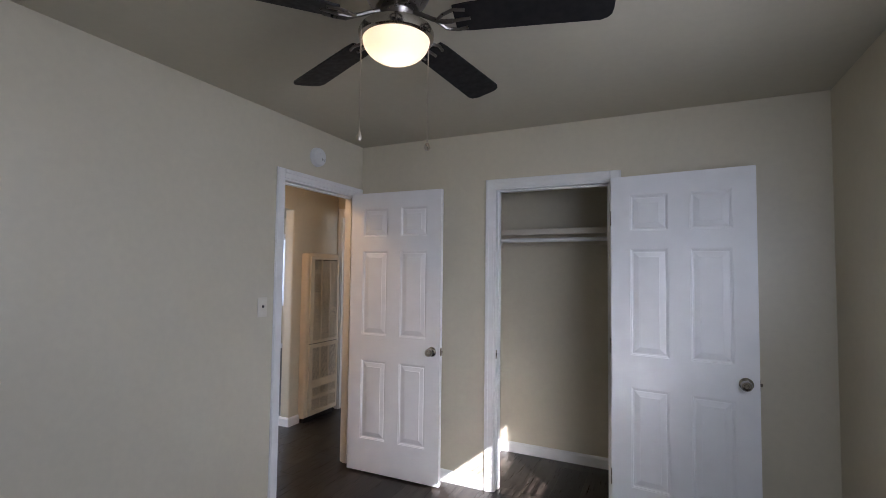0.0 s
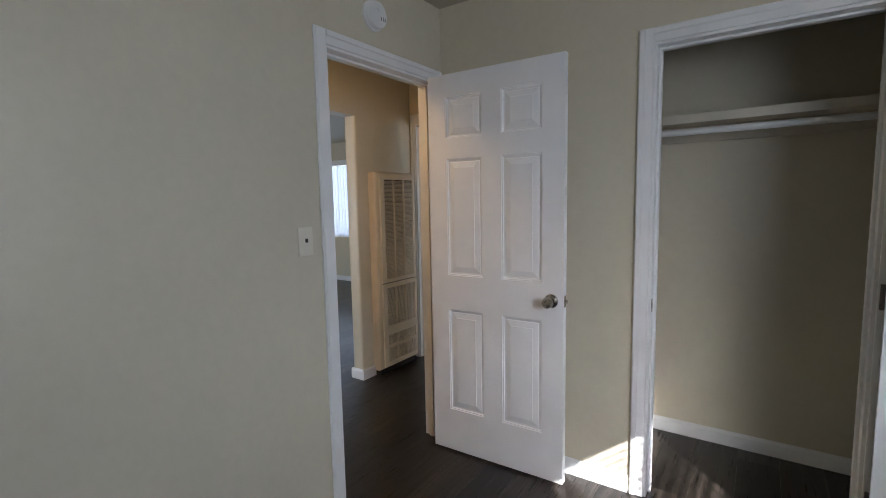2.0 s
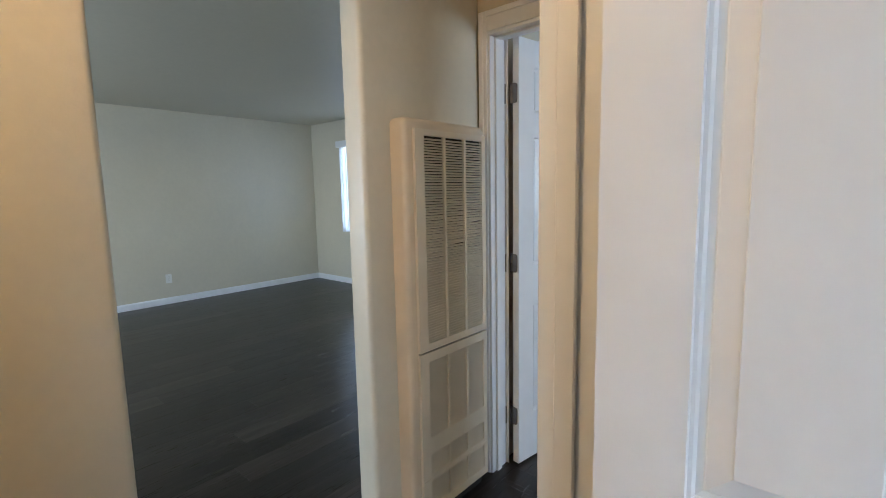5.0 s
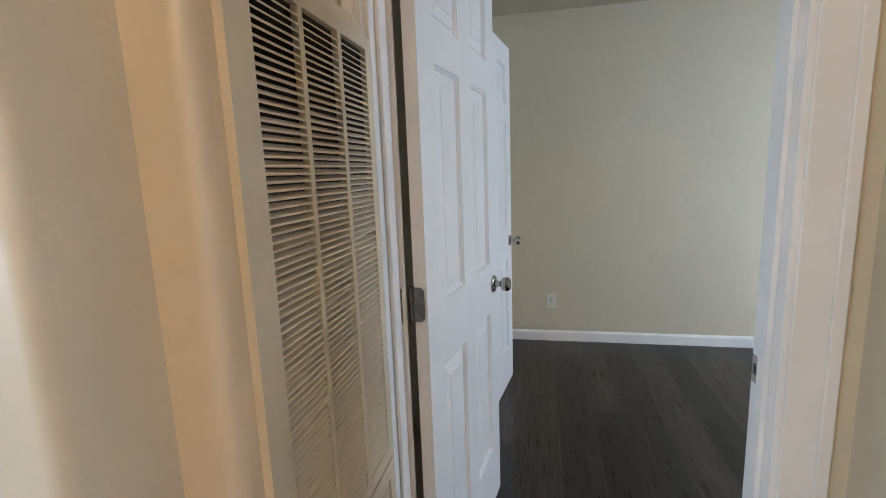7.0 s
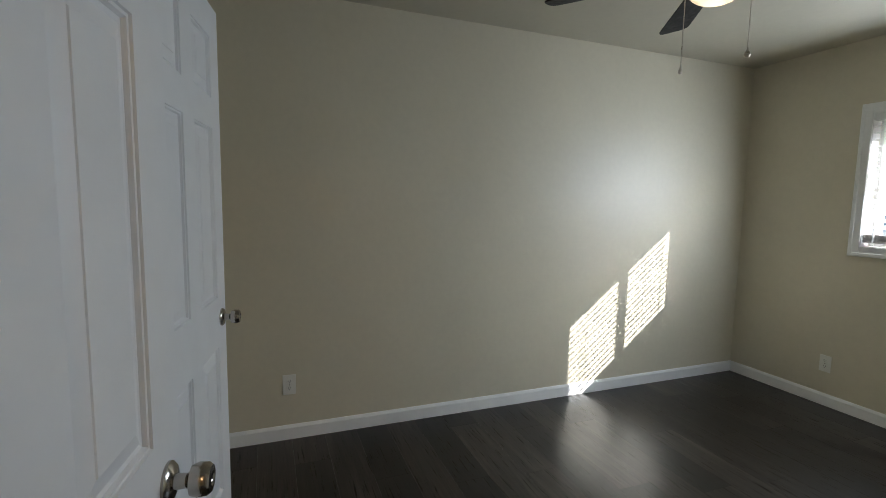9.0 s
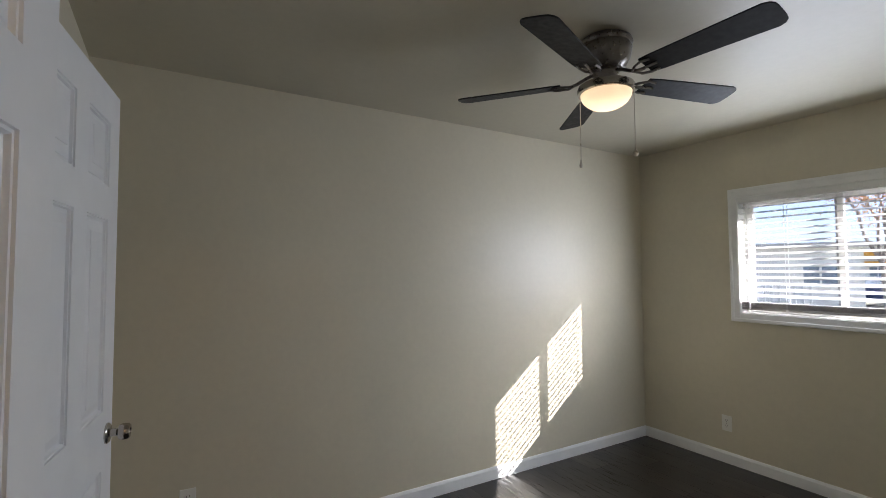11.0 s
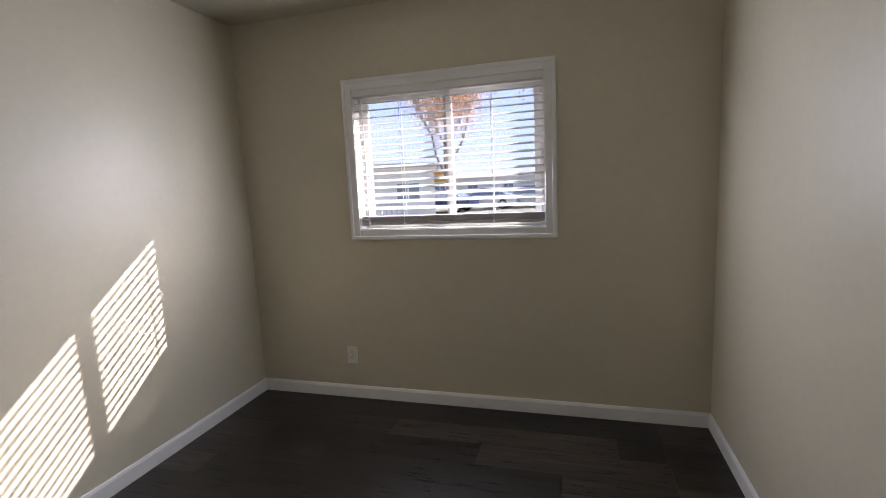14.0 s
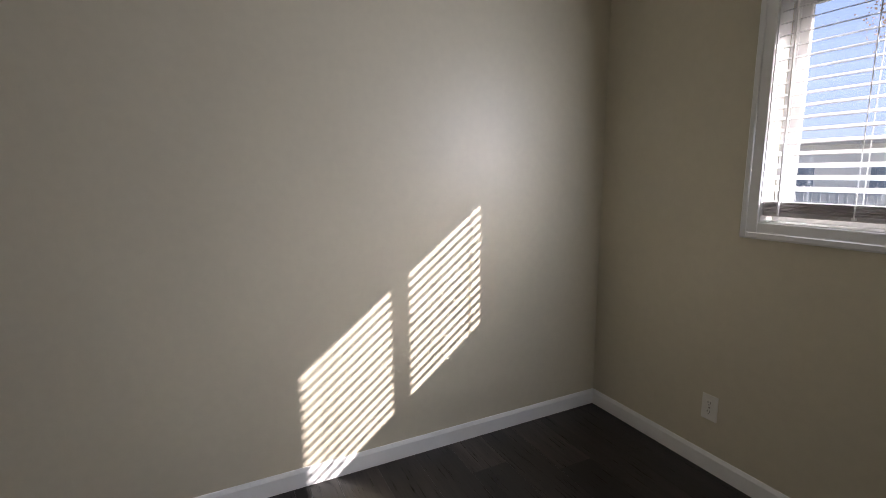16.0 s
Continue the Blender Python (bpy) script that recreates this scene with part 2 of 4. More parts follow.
wall("wall_bedroom_two_door", "x", -1.14, JOG, HALL_N, HALL_N + 0.11, [(*B_DOOR, 0, HEAD)])
wall("wall_bedroom_two_west", "y", HALL_N + 0.11, B_NORTH + 0.11, B_WEST - 0.11, B_WEST, [(1.52, 2.265, 0, HEAD)])
wall("wall_bedroom_two_north", "x", B_WEST, EAST, B_NORTH, B_NORTH + 0.11)
wall("wall_outside_east", "y", A_SOUTH - 0.11, B_NORTH + 0.11, EAST, EAST + 0.14, [WIN_A, WIN_B], z0=-0.45)
wall("wall_hall_south", "x", -1.14, -0.11, HALL_S - 0.11, HALL_S)
wall("wall_bedroom_two_closet", "x", -1.60, -1.14, 2.40, 2.51)
wall("wall_bedroom_two_closet_back", "y", HALL_N, 2.51, -1.71, -1.60)
wall("wall_bedroom_two_closet_side", "x", -1.60, -1.14, HALL_N, HALL_N + 0.11)
wall("wall_living_east_north", "y", 2.51, LIV_N, -1.14, B_WEST - 0.11)
wall("wall_living_west", "y", LIV_S - 0.11, LIV_N + 0.14, LIV_W - 0.14, LIV_W)
WIN_L = (-5.51, -4.20, 0.810, 2.100)
wall("wall_living_north", "x", LIV_W, B_WEST - 0.11, LIV_N, LIV_N + 0.14, [WIN_L], z0=-0.45)
WIN_S = (-5.2, -2.6, 0.35, 2.10)
wall("wall_living_south", "x", LIV_W, -1.14, LIV_S - 0.11, LIV_S, [WIN_S], z0=-0.45)
wall("wall_living_southeast", "y", LIV_S - 0.11, HALL_S - 0.11, -1.14, -1.02)

# the wall between hall and living room, with rounded plaster corners at its opening
HOP = (-0.405, 0.350, 2.040)
bm = B()
box(bm, -1.14, HALL_S - 0.11, 0, HALL_W, HOP[0], H, 0.018, 4)
structure("wall_hall_west_south", bm, PAINT, "beige plaster wall end with rounded corner beside the opening", "wall", True)
bm = B()
box(bm, -1.14, HOP[1], 0, HALL_W, HALL_N, H, 0.018, 4)
structure("wall_hall_west_north", bm, PAINT, "beige plaster wall end with rounded corner beside the heater", "wall", True)
bm = B()
box(bm, -1.1408, HOP[0] - 0.03, HOP[2], HALL_W + 0.0008, HOP[1] + 0.03, H)
structure("wall_hall_west_head", bm, PAINT, "beige plaster head over the wide living room opening", "wall")

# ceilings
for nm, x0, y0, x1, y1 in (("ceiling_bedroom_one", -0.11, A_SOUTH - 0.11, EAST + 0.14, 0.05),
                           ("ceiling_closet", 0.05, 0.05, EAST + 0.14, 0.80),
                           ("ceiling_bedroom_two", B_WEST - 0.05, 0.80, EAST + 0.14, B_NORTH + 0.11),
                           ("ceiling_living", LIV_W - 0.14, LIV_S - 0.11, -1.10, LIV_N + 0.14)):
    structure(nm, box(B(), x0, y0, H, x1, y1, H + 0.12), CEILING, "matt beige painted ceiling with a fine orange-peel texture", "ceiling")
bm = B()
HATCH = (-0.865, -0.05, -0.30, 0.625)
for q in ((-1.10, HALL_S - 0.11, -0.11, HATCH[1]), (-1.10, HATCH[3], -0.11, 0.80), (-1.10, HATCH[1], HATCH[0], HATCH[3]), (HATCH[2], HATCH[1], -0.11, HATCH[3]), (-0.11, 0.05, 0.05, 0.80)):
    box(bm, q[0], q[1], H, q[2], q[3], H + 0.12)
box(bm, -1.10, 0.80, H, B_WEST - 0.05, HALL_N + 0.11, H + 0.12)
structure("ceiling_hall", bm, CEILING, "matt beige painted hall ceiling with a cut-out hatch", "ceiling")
bm = B()
t = 0.055
for q in ((HATCH[0] - t, HATCH[1] - t, HATCH[2] + t, HATCH[1]), (HATCH[0] - t, HATCH[3], HATCH[2] + t, HATCH[3] + t), (HATCH[0] - t, HATCH[1], HATCH[0], HATCH[3]), (HATCH[2], HATCH[1], HATCH[2] + t, HATCH[3])):
    box(bm, q[0], q[1], H - 0.018, q[2], q[3], H, 0.003)
hatch = thing("attic_hatch", pose(0, 0, 0), "painted attic hatch with a flat wooden frame in the hall ceiling", "hatch")
part("frame", bm, CREAM_LIGHT, hatch)
part("panel", box(B(), HATCH[0] + 0.004, HATCH[1] + 0.004, H + 0.035, HATCH[2] - 0.004, HATCH[3] - 0.004, H + 0.05), CEILING, hatch)
# the south overhang is unseen, added to keep sun off the living floor
structure("roof", box(B(), LIV_W - 0.3, LIV_S - 2.2, H + 0.14, EAST + 1.015, LIV_N + 0.35, H + 0.30), STUCCO, "flat roof slab over the house with a deep street eave and an added sun-blocking south overhang", "roof")


# ---- skirting, casings and jambs ----
def baseboard(a, b, side, height=0.083, depth=0.012):
    """A skirting board from a to b; side: the way it faces."""
    a, b, side = Vector(a), Vector(b), Vector(side)
    n = (b - a).length
    along = (b - a).normalized()
    bm = B()
    rows = [(0, 0), (depth, 0), (depth, height - 0.016), (depth * 0.55, height - 0.004), (depth * 0.35, height), (0, height)]
    ends = [[bm.verts.new((*(a + along * s + side * d), z)) for d, z in rows] for s in (0, n)]
    for i in range(len(rows)):
        j = (i + 1) % len(rows)
        bm.faces.new((ends[0][i], ends[0][j], ends[1][j], ends[1][i]))
    bm.faces.new(ends[0])
    bm.faces.new(ends[1][::-1])
    bmesh.ops.recalc_face_normals(bm, faces=bm.faces)
    return structure("baseboard", bm, TRIM, "white painted skirting board with an eased top edge", "baseboard")


for a, b, s in (((0, A_SOUTH), (0, -0.906), (1, 0)), ((0.0, 0), (1.036, 0), (0, -1)), ((1.928, 0), (EAST, 0), (0, -1)),
                ((EAST, A_SOUTH), (EAST, -0.012), (-1, 0)), ((0.012, A_SOUTH), (EAST - 0.012, A_SOUTH), (0, 1)),
                ((CLOSET_W + 0.012, CLOSET_BACK), (CLOSET_E, CLOSET_BACK), (0, -1)), ((CLOSET_W, 0.10), (CLOSET_W, CLOSET_BACK), (1, 0)),
                ((B_WEST, B_NORTH), (EAST, B_NORTH), (0, -1)), ((EAST, B_SOUTH), (EAST, B_NORTH - 0.012), (-1, 0)),
                ((JOG, B_SOUTH), (EAST - 0.012, B_SOUTH), (0, 1)), ((JOG, B_SOUTH + 0.012), (JOG, HALL_N + 0.10), (1, 0)),
                ((-0.095, HALL_N + 0.11), (JOG, HALL_N + 0.11), (0, 1)), ((B_WEST, 2.33), (B_WEST, B_NORTH - 0.012), (1, 0)),
                ((HALL_W, HOP[1] - 0.012), (HALL_W, 0.482), (1, 0)), ((-1.14, HOP[1]), (HALL_W, HOP[1]), (0, -1)),
                ((-1.14, HOP[1] - 0.012), (-1.14, LIV_N), (-1, 0)), ((HALL_E, 0.10), (HALL_E, HALL_N), (-1, 0)),
                ((-1.14, HOP[0]), (HALL_W, HOP[0]), (0, 1)), ((HALL_W, HALL_S), (HALL_W, HOP[0] + 0.012), (1, 0)),
                ((LIV_W, LIV_S), (LIV_W, LIV_N), (1, 0)), ((LIV_W + 0.012, LIV_N), (-1.142, LIV_N), (0, -1))):
    baseboard(a, b, s)


def frame_of(origin, along):
    """The pose whose x runs along a wall, y into it and z up."""
    along = Vector((*along, 0)).normalized()
    into = Vector((-along.y, along.x, 0))
    m = Matrix((along, into, Vector((0, 0, 1)))).transposed().to_4x4()
    return Matrix.Translation(origin) @ m


def door_frame(name, m, width, depth, sides=(True, True), casing=0.062, cut_left=(9, 9), cut_right=(9, 9), stop=0.06):
    """Jambs, stop and casings for an opening of that width; the wall runs from y = 0 to depth in the pose m. cut: casing widths where a corner is near."""
    bm = B()
    j = 0.018
    for x0, x1 in ((0, j), (width - j, width)):
        box(bm, x0, -0.002, 0, x1, depth + 0.002, HEAD - j, 0.002)
    box(bm, 0, -0.002, HEAD - j, width, depth + 0.002, HEAD, 0.002)
    jamb = structure(name, bm, TRIM, "white painted door lining with stops and stepped casing", "door frame")
    jamb.matrix_world = m
    bm = B()
    for x0, x1 in ((j, j + 0.011), (width - j - 0.011, width - j)):
        box(bm, x0, stop, 0, x1, stop + 0.034, HEAD - j - 0.011, 0.002)
    box(bm, j, stop, HEAD - j - 0.011, width - j, stop + 0.034, HEAD - j, 0.002)
    part("stop", bm, TRIM, jamb)
    for k, there in enumerate(sides):
        if not there:
            continue
        y, d = (0, -1) if k == 0 else (depth, 1)
        left, right = min(casing, cut_left[k]), min(casing, cut_right[k])
        top = HEAD + casing - 0.008
        for x0, x1, z0, z1, inner in ((-left + 0.006, 0.006, 0, top, "r"), (width - 0.006, width - 0.006 + right, 0, top, "l"), (0.006, width - 0.006, HEAD - 0.006, top, "b")):
            bm = B()
            lo, hi = sorted((y, y + d * 0.010))
            box(bm, x0, lo, z0, x1, hi, z1, 0.002)
            w = 0.024
            bx = {"r": (x0 + 0.004, x0 + 0.004 + w), "l": (x1 - 0.004 - w, x1 - 0.004), "b": (x0, x1)}[inner]
            bz = (z1 - 0.004 - w, z1 - 0.004) if inner == "b" else (z0, z1 - 0.004)
            lo, hi = sorted((y + d * 0.0095, y + d * 0.017))
            box(bm, bx[0], lo, bz[0], bx[1], hi, bz[1], 0.003)
            part("casing", bm, TRIM, jamb)
    return jamb


# poses: x along the wall, y into it as seen from the first side
door_frame("door_frame_bedroom_one", frame_of((0, DOOR_A[0], 0), (0, 1)), DOOR_A[1] - DOOR_A[0], 0.11, cut_right=(0.045, 0.045), stop=0.045)
door_frame("door_frame_closet", frame_of((CLO_A[0], 0, 0), (1, 0)), CLO_A[1] - CLO_A[0], 0.10, sides=(True, False), stop=0.045)
door_frame("door_frame_bedroom_two", frame_of((B_DOOR[0], HALL_N, 0), (1, 0)), B_DOOR[1] - B_DOOR[0], 0.11, casing=0.088, cut_left=(0.044, 0.004), stop=0.03)
door_frame("door_frame_closet_two", frame_of((B_WEST, 1.52, 0), (0, 1)), 0.745, 0.11, sides=(True, False), stop=0.045)


# ---- doors ----
def panel_face(bm, w, h, y, out):
    """One face of a moulded six-panel door, panels sunk and raised again."""
    st = 0.108
    pw = (w - 3 * st) / 2
    xs = [0, st, st + pw, 2 * st + pw, 2 * st + 2 * pw, w]
    zs = [0, 0.235, 0.800, 0.985, 1.600, 1.705, 1.915, h]
    grid = {(i, k): bm.verts.new((x, y, z)) for i, x in enumerate(xs) for k, z in enumerate(zs)}
    for i in range(5):
        for k in range(7):
            ring = [grid[i, k], grid[i + 1, k], grid[i + 1, k + 1], grid[i, k + 1]]
            if i in (1, 3) and k in (1, 3, 5):
                for inset, depth in ((0.0015, 0.0042), (0.0060, 0.0048), (0.0090, 0.0115), (0.0170, 0.0130), (0.0195, 0.0100), (0.0460, 0.0038), (0.0475, 0.0018)):
                    inner = [bm.verts.new((x, y - out * depth, z)) for x, z in ((xs[i] + inset, zs[k] + inset), (xs[i + 1] - inset, zs[k] + inset), (xs[i + 1] - inset, zs[k + 1] - inset), (xs[i] + inset, zs[k + 1] - inset))]
                    for a in range(4):
                        bm.faces.new((ring[a], ring[(a + 1) % 4], inner[(a + 1) % 4], inner[a]))
                    ring = inner
            bm.faces.new(ring)
    return [grid[0, k] for k in range(8)], [grid[5, k] for k in range(8)], [grid[i, 0] for i in range(6)], [grid[i, 7] for i in range(6)]


def six_panel_leaf(w, h=2.03, t=0.035):
    bm = B()
    front = panel_face(bm, w, h, 0.0, -1)
    rear = panel_face(bm, w, h, t, 1)
    for a, b in zip(front, rear):
        for i in range(len(a) - 1):
            bm.faces.new((a[i], a[i + 1], b[i + 1], b[i]))
    bmesh.ops.recalc_face_normals(bm, faces=bm.faces)
    return bm


def knob_mesh():
    return lathe(B(), [(0, 0), (0.033, 0), (0.033, 0.004), (0.028, 0.009), (0.013, 0.012), (0.0115, 0.028), (0.014, 0.032), (0.0235, 0.036), (0.0265, 0.046), (0.0255, 0.060), (0.021, 0.066), (0.012, 0.067), (0.010, 0.0645), (0, 0.0645)], 28)


def hinge_leaf(w=0.034, h=0.044, r=0.012):
    """A hinge plate with two rounded outer corners."""
    bm = B()
    arc = [math.pi / 2 * k / 5 for k in range(6)]
    line = [(0.002, -h)] + [(w - r + r * math.sin(a), -h + r - r * math.cos(a)) for a in arc]
    line += [(w - r + r * math.cos(a), h - r + r * math.sin(a)) for a in arc] + [(0.002, h)]
    front = [bm.verts.new((x, -0.002, z)) for x, z in line]
    rear = [bm.verts.new((x, 0.0015, z)) for x, z in line]
    bm.faces.new(front)
    bm.faces.new(rear[::-1])
    for i in range(len(line)):
        k = (i + 1) % len(line)
        bm.faces.new((front[i], rear[i], rear[k], front[k]))
    bmesh.ops.recalc_face_normals(bm, faces=bm.faces)
    return bm


def hinge(parent, m, jamb_plate=False):
    ob = part("hinge", tube(B(), [(0, 0, -0.045), (0, 0, 0.045)], 0.0080, 12), DARK_NICKEL, parent, "dark nickel butt hinge", True)
    ob.matrix_local = m
    part("leaf", hinge_leaf(), DARK_NICKEL, ob)
    for z in (-0.03, 0.002, 0.03):
        bm = lathe(B(), [(0, 0.0012), (0.0036, 0.001), (0.0042, 0)], 10, pose(0.02 + (0.006 if z else -0.004), -0.002, z, 90))
        part("screw", bm, DARK_NICKEL, ob)
    if jamb_plate:
        part("leaf", hinge_leaf(), DARK_NICKEL, ob).matrix_local = pose(-0.020, 0, 0, 0, 0, -90)
    return ob


def panel_door(name, m, w, label, category="door", latch_z=0.914, hinges=None, jamb_plates=False):
    """A leaf from its hinge edge at x = 0 along x, faces at y = 0 and 0.035."""
    door = thing(name, m, label, category, "six-panel doors")
    leaf = part("leaf", six_panel_leaf(w), DOOR, door)
    leaf.location.z = 0.012
    for y, rx in ((0, 90), (0.035, -90)):
        k = part("knob", knob_mesh(), NICKEL, door, "brushed nickel door knob", True)
        k.matrix_local = pose(w - 0.060, y, latch_z, rx)
    bm = box(B(), w - 0.001, 0.006, latch_z - 0.028, w + 0.0015, 0.029, latch_z + 0.028, 0.001)
    lt = part("latch_plate", bm, NICKEL, door)
    part("bolt", box(B(), w + 0.0015, 0.012, latch_z - 0.008, w + 0.012, 0.022, latch_z + 0.008, 0.002), NICKEL, lt)
    for z in hinges or ():
        hinge(door, z, jamb_plate=jamb_plates)
    return door


def hinge_poses(y, turn):
    return [pose(-0.006, y, z, 0, 0, turn) for z in (0.27, 1.035, 1.80)]


def leaf_pose(x0, y0, x1, y1):
    return frame_of((x0, y0, 0), (x1 - x0, y1 - y0))


panel_door("bedroom_door", leaf_pose(0.020, -0.152, 0.770, -0.135), 0.745, "white six-panel bedroom door standing open against the closet wall", hinges=hinge_poses(0.04, 0))
panel_door("closet_door", leaf_pose(1.868, -0.082, 2.592, -0.162), 0.728, "white six-panel closet door folded back flat beside the closet", latch_z=0.905, hinges=hinge_poses(0.04, 0))
panel_door("second_bedroom_door", leaf_pose(-0.909, 1.156, -0.805, 1.866), 0.722, "white six-panel door opened into the second bedroom", hinges=[pose(-0.003, 0.041, z, 0, 0, -90) for z in (0.255, 1.018, 1.800)], jamb_plates=True)
panel_door("second_closet_door", leaf_pose(-0.925, 2.260, -0.816, 2.985), 0.733, "white six-panel closet door swung back beside the wall", hinges=hinge_poses(0.04, 0))


def strike(m, label):
    t = thing("strike_plate", m, label, "strike plate", "strike plates")
    part("plate", box(B(), -0.012, -0.0015, -0.030, 0.016, 0.0, 0.030, 0.0006), NICKEL, t)
    part("mouth", box(B(), -0.006, -0.0022, -0.011, 0.006, -0.0016, 0.011), SOCKET_DARK, t)


strike(frame_of((CLO_A[0] + 0.018, 0.022, 0.908), (0, 1)), "small nickel strike plate let into the closet jamb")
strike(frame_of((B_DOOR[1] - 0.018, HALL_N + 0.095, 0.905), (0, -1)), "nickel strike plate let into the second bedroom jamb")
strike(frame_of((-0.022, DOOR_A[0] + 0.018, 0.914), (1, 0)) @ pose(0, 0, 0, 0, 0, 180), "nickel strike plate let into the bedroom jamb")


# ---- windows and blinds ----
def slider_window(name, y0, y1, z0, z1):
    """A white sliding window in the outside wall, with casing on the inside."""
    w = thing(name, pose(EAST, (y0 + y1) / 2, z0), "white vinyl sliding window with stepped white casing, blind inside", "window", "bedroom windows")
    tagged(w, kind="structure")
    a, h = (y1 - y0) / 2, z1 - z0
    f = 0.060
    outer = ((-a - f, -f, -a + 0.004, h + f), (a - 0.004, -f, a + f, h + f), (-a + 0.004, -f, a - 0.004, 0.004), (-a + 0.004, h - 0.004, a - 0.004, h + f))
    bead = ((-a - f + 0.004, -f + 0.004, -a - f + 0.026, h + f - 0.004), (a + f - 0.026, -f + 0.004, a + f - 0.004, h + f - 0.004), (-a - f + 0.026, -f + 0.004, a + f - 0.026, -f + 0.026), (-a - f + 0.026, h + f - 0.026, a + f - 0.026, h + f - 0.004))
    for q, r in zip(outer, bead):
        bm = box(B(), -0.012, q[0], q[1], 0.0, q[2], q[3], 0.002)
        box(bm, -0.019, r[0], r[1], -0.0115, r[2], r[3], 0.003)
        part("casing", bm, TRIM, w)
    bm = B()
    for q in ((-a, 0, -a + 0.008, h), (a - 0.008, 0, a, h), (-a + 0.008, 0, a - 0.008, 0.008), (-a + 0.008, h - 0.008, a - 0.008, h)):
        box(bm, -0.004, q[0], q[1], 0.075, q[2], q[3])
    part("reveal", bm, TRIM, w)
    bm = B()
    o = 0.034
    for q in ((-a + 0.008, 0.008, -a + o, h - 0.008), (a - o, 0.008, a - 0.008, h - 0.008), (-a + o, 0.008, a - o, o), (-a + o, h - o, a - o, h - 0.008)):
        box(bm, 0.076, q[0], q[1], 0.135, q[2], q[3], 0.003)
    part("window_frame", bm, VINYL, w)
    for k, (s, e, x) in enumerate(((-a + o - 0.002, 0.028, 0.104), (-0.028, a - o + 0.002, 0.080))):
        bm = B()
        b = 0.036
        for q in ((s, o, s + b, h - o), (e - b, o, e, h - o), (s + b, o, e - b, o + b), (s + b, h - o - b, e - b, h - o)):
            box(bm, x, q[0], q[1], x + 0.022, q[2], q[3], 0.003)
        sash = part("sash", bm, VINYL, w)
        pane = part("pane", box(B(), x + 0.009, s + b, o + b, x + 0.013, e - b, h - o - b), GLASS, sash)
        pane.visible_shadow = False
    return w


def blind(name, y0, y1, z0, z1, drop):
    """A white slatted blind that hangs inside the reveal, slats tipped half open."""
    a, h = (y1 - y0) / 2 - 0.010, z1 - z0
    b = thing(name, pose(EAST + 0.025, (y0 + y1) / 2, z0), "white slatted window blind, lowered with slats tipped open", "blind", "bedroom blinds")
    part("valance", box(B(), -0.034, -a - 0.004, h - 0.046, -0.026, a + 0.004, h - 0.006, 0.003), VINYL, b)
    part("headrail", box(B(), -0.024, -a, h - 0.052, 0.024, a, h - 0.010, 0.002), VINYL, b)
    pitch, wide, tip = 0.0425, 0.044, radians(19)
    bm = B()
    section = [(-wide / 2 + wide * k / 6, 0.0003 * (1 - (k / 3 - 1) ** 2)) for k in range(7)]
    rows = [(x, z + d) for d in (0.0, 0.0024) for x, z in (section if d == 0 else section[::-1])]
    ends = [[bm.verts.new((x * math.cos(tip) - z * math.sin(tip), y, x * math.sin(tip) + z * math.cos(tip))) for x, z in rows] for y in (-a, a)]
    for i in range(len(rows)):
        j = (i + 1) % len(rows)
        bm.faces.new((ends[0][i], ends[0][j], ends[1][j], ends[1][i]))
    bm.faces.new(ends[0])
    bm.faces.new(ends[1][::-1])
    bmesh.ops.recalc_face_normals(bm, faces=bm.faces)
    first = part("slat", bm, SLAT, b)
    slats = int((h - 0.075 - drop - 0.045) / pitch)
    first.location.z = h - 0.085
    for k in range(1, slats):
        s = new("slat", first.data)
        s.parent = b
        s.location = (0, 0, h - 0.085 - k * pitch)
        s.rotation_euler = (random.uniform(-0.002, 0.002), random.uniform(-0.009, 0.009), 0)
    # stack and bottom rail take the greyed colour that paints their backlit shade
    for k in range(7):
        part("stacked_slat", box(B(), -0.020, -a, drop + 0.020 + k * 0.0052, 0.020, a, drop + 0.0235 + k * 0.0052, 0.001), RAIL, b)
    rail = part("bottom_rail", box(B(), -0.021, -a, drop, 0.021, a, drop + 0.018, 0.004, 2), RAIL, b)
    for y in (-0.275, 0.275):
        for x in (-0.024, 0.024):
            part("ladder_cord", tube(B(), [(x, y, drop + 0.01), (x, y, h - 0.05)], 0.0020, 6), VINYL, b)
        part("cord_button", box(B(), -0.024, y - 0.008, drop + 0.004, -0.020, y + 0.008, drop + 0.014, 0.002), VINYL, rail)
    part("tilt_wand", tube(B(), [(-0.030, a - 0.055, h - 0.060), (-0.032, a - 0.060, drop + 0.005)], 0.0045, 8), VINYL, b, "grey clear plastic tilt wand")
    return b


slider_window("window_bedroom_two", *WIN_B)
blind("window_blind", *WIN_B, 0.031)
slider_window("window_bedroom_one", *WIN_A)
blind("window_blind", *WIN_A, 0.050)

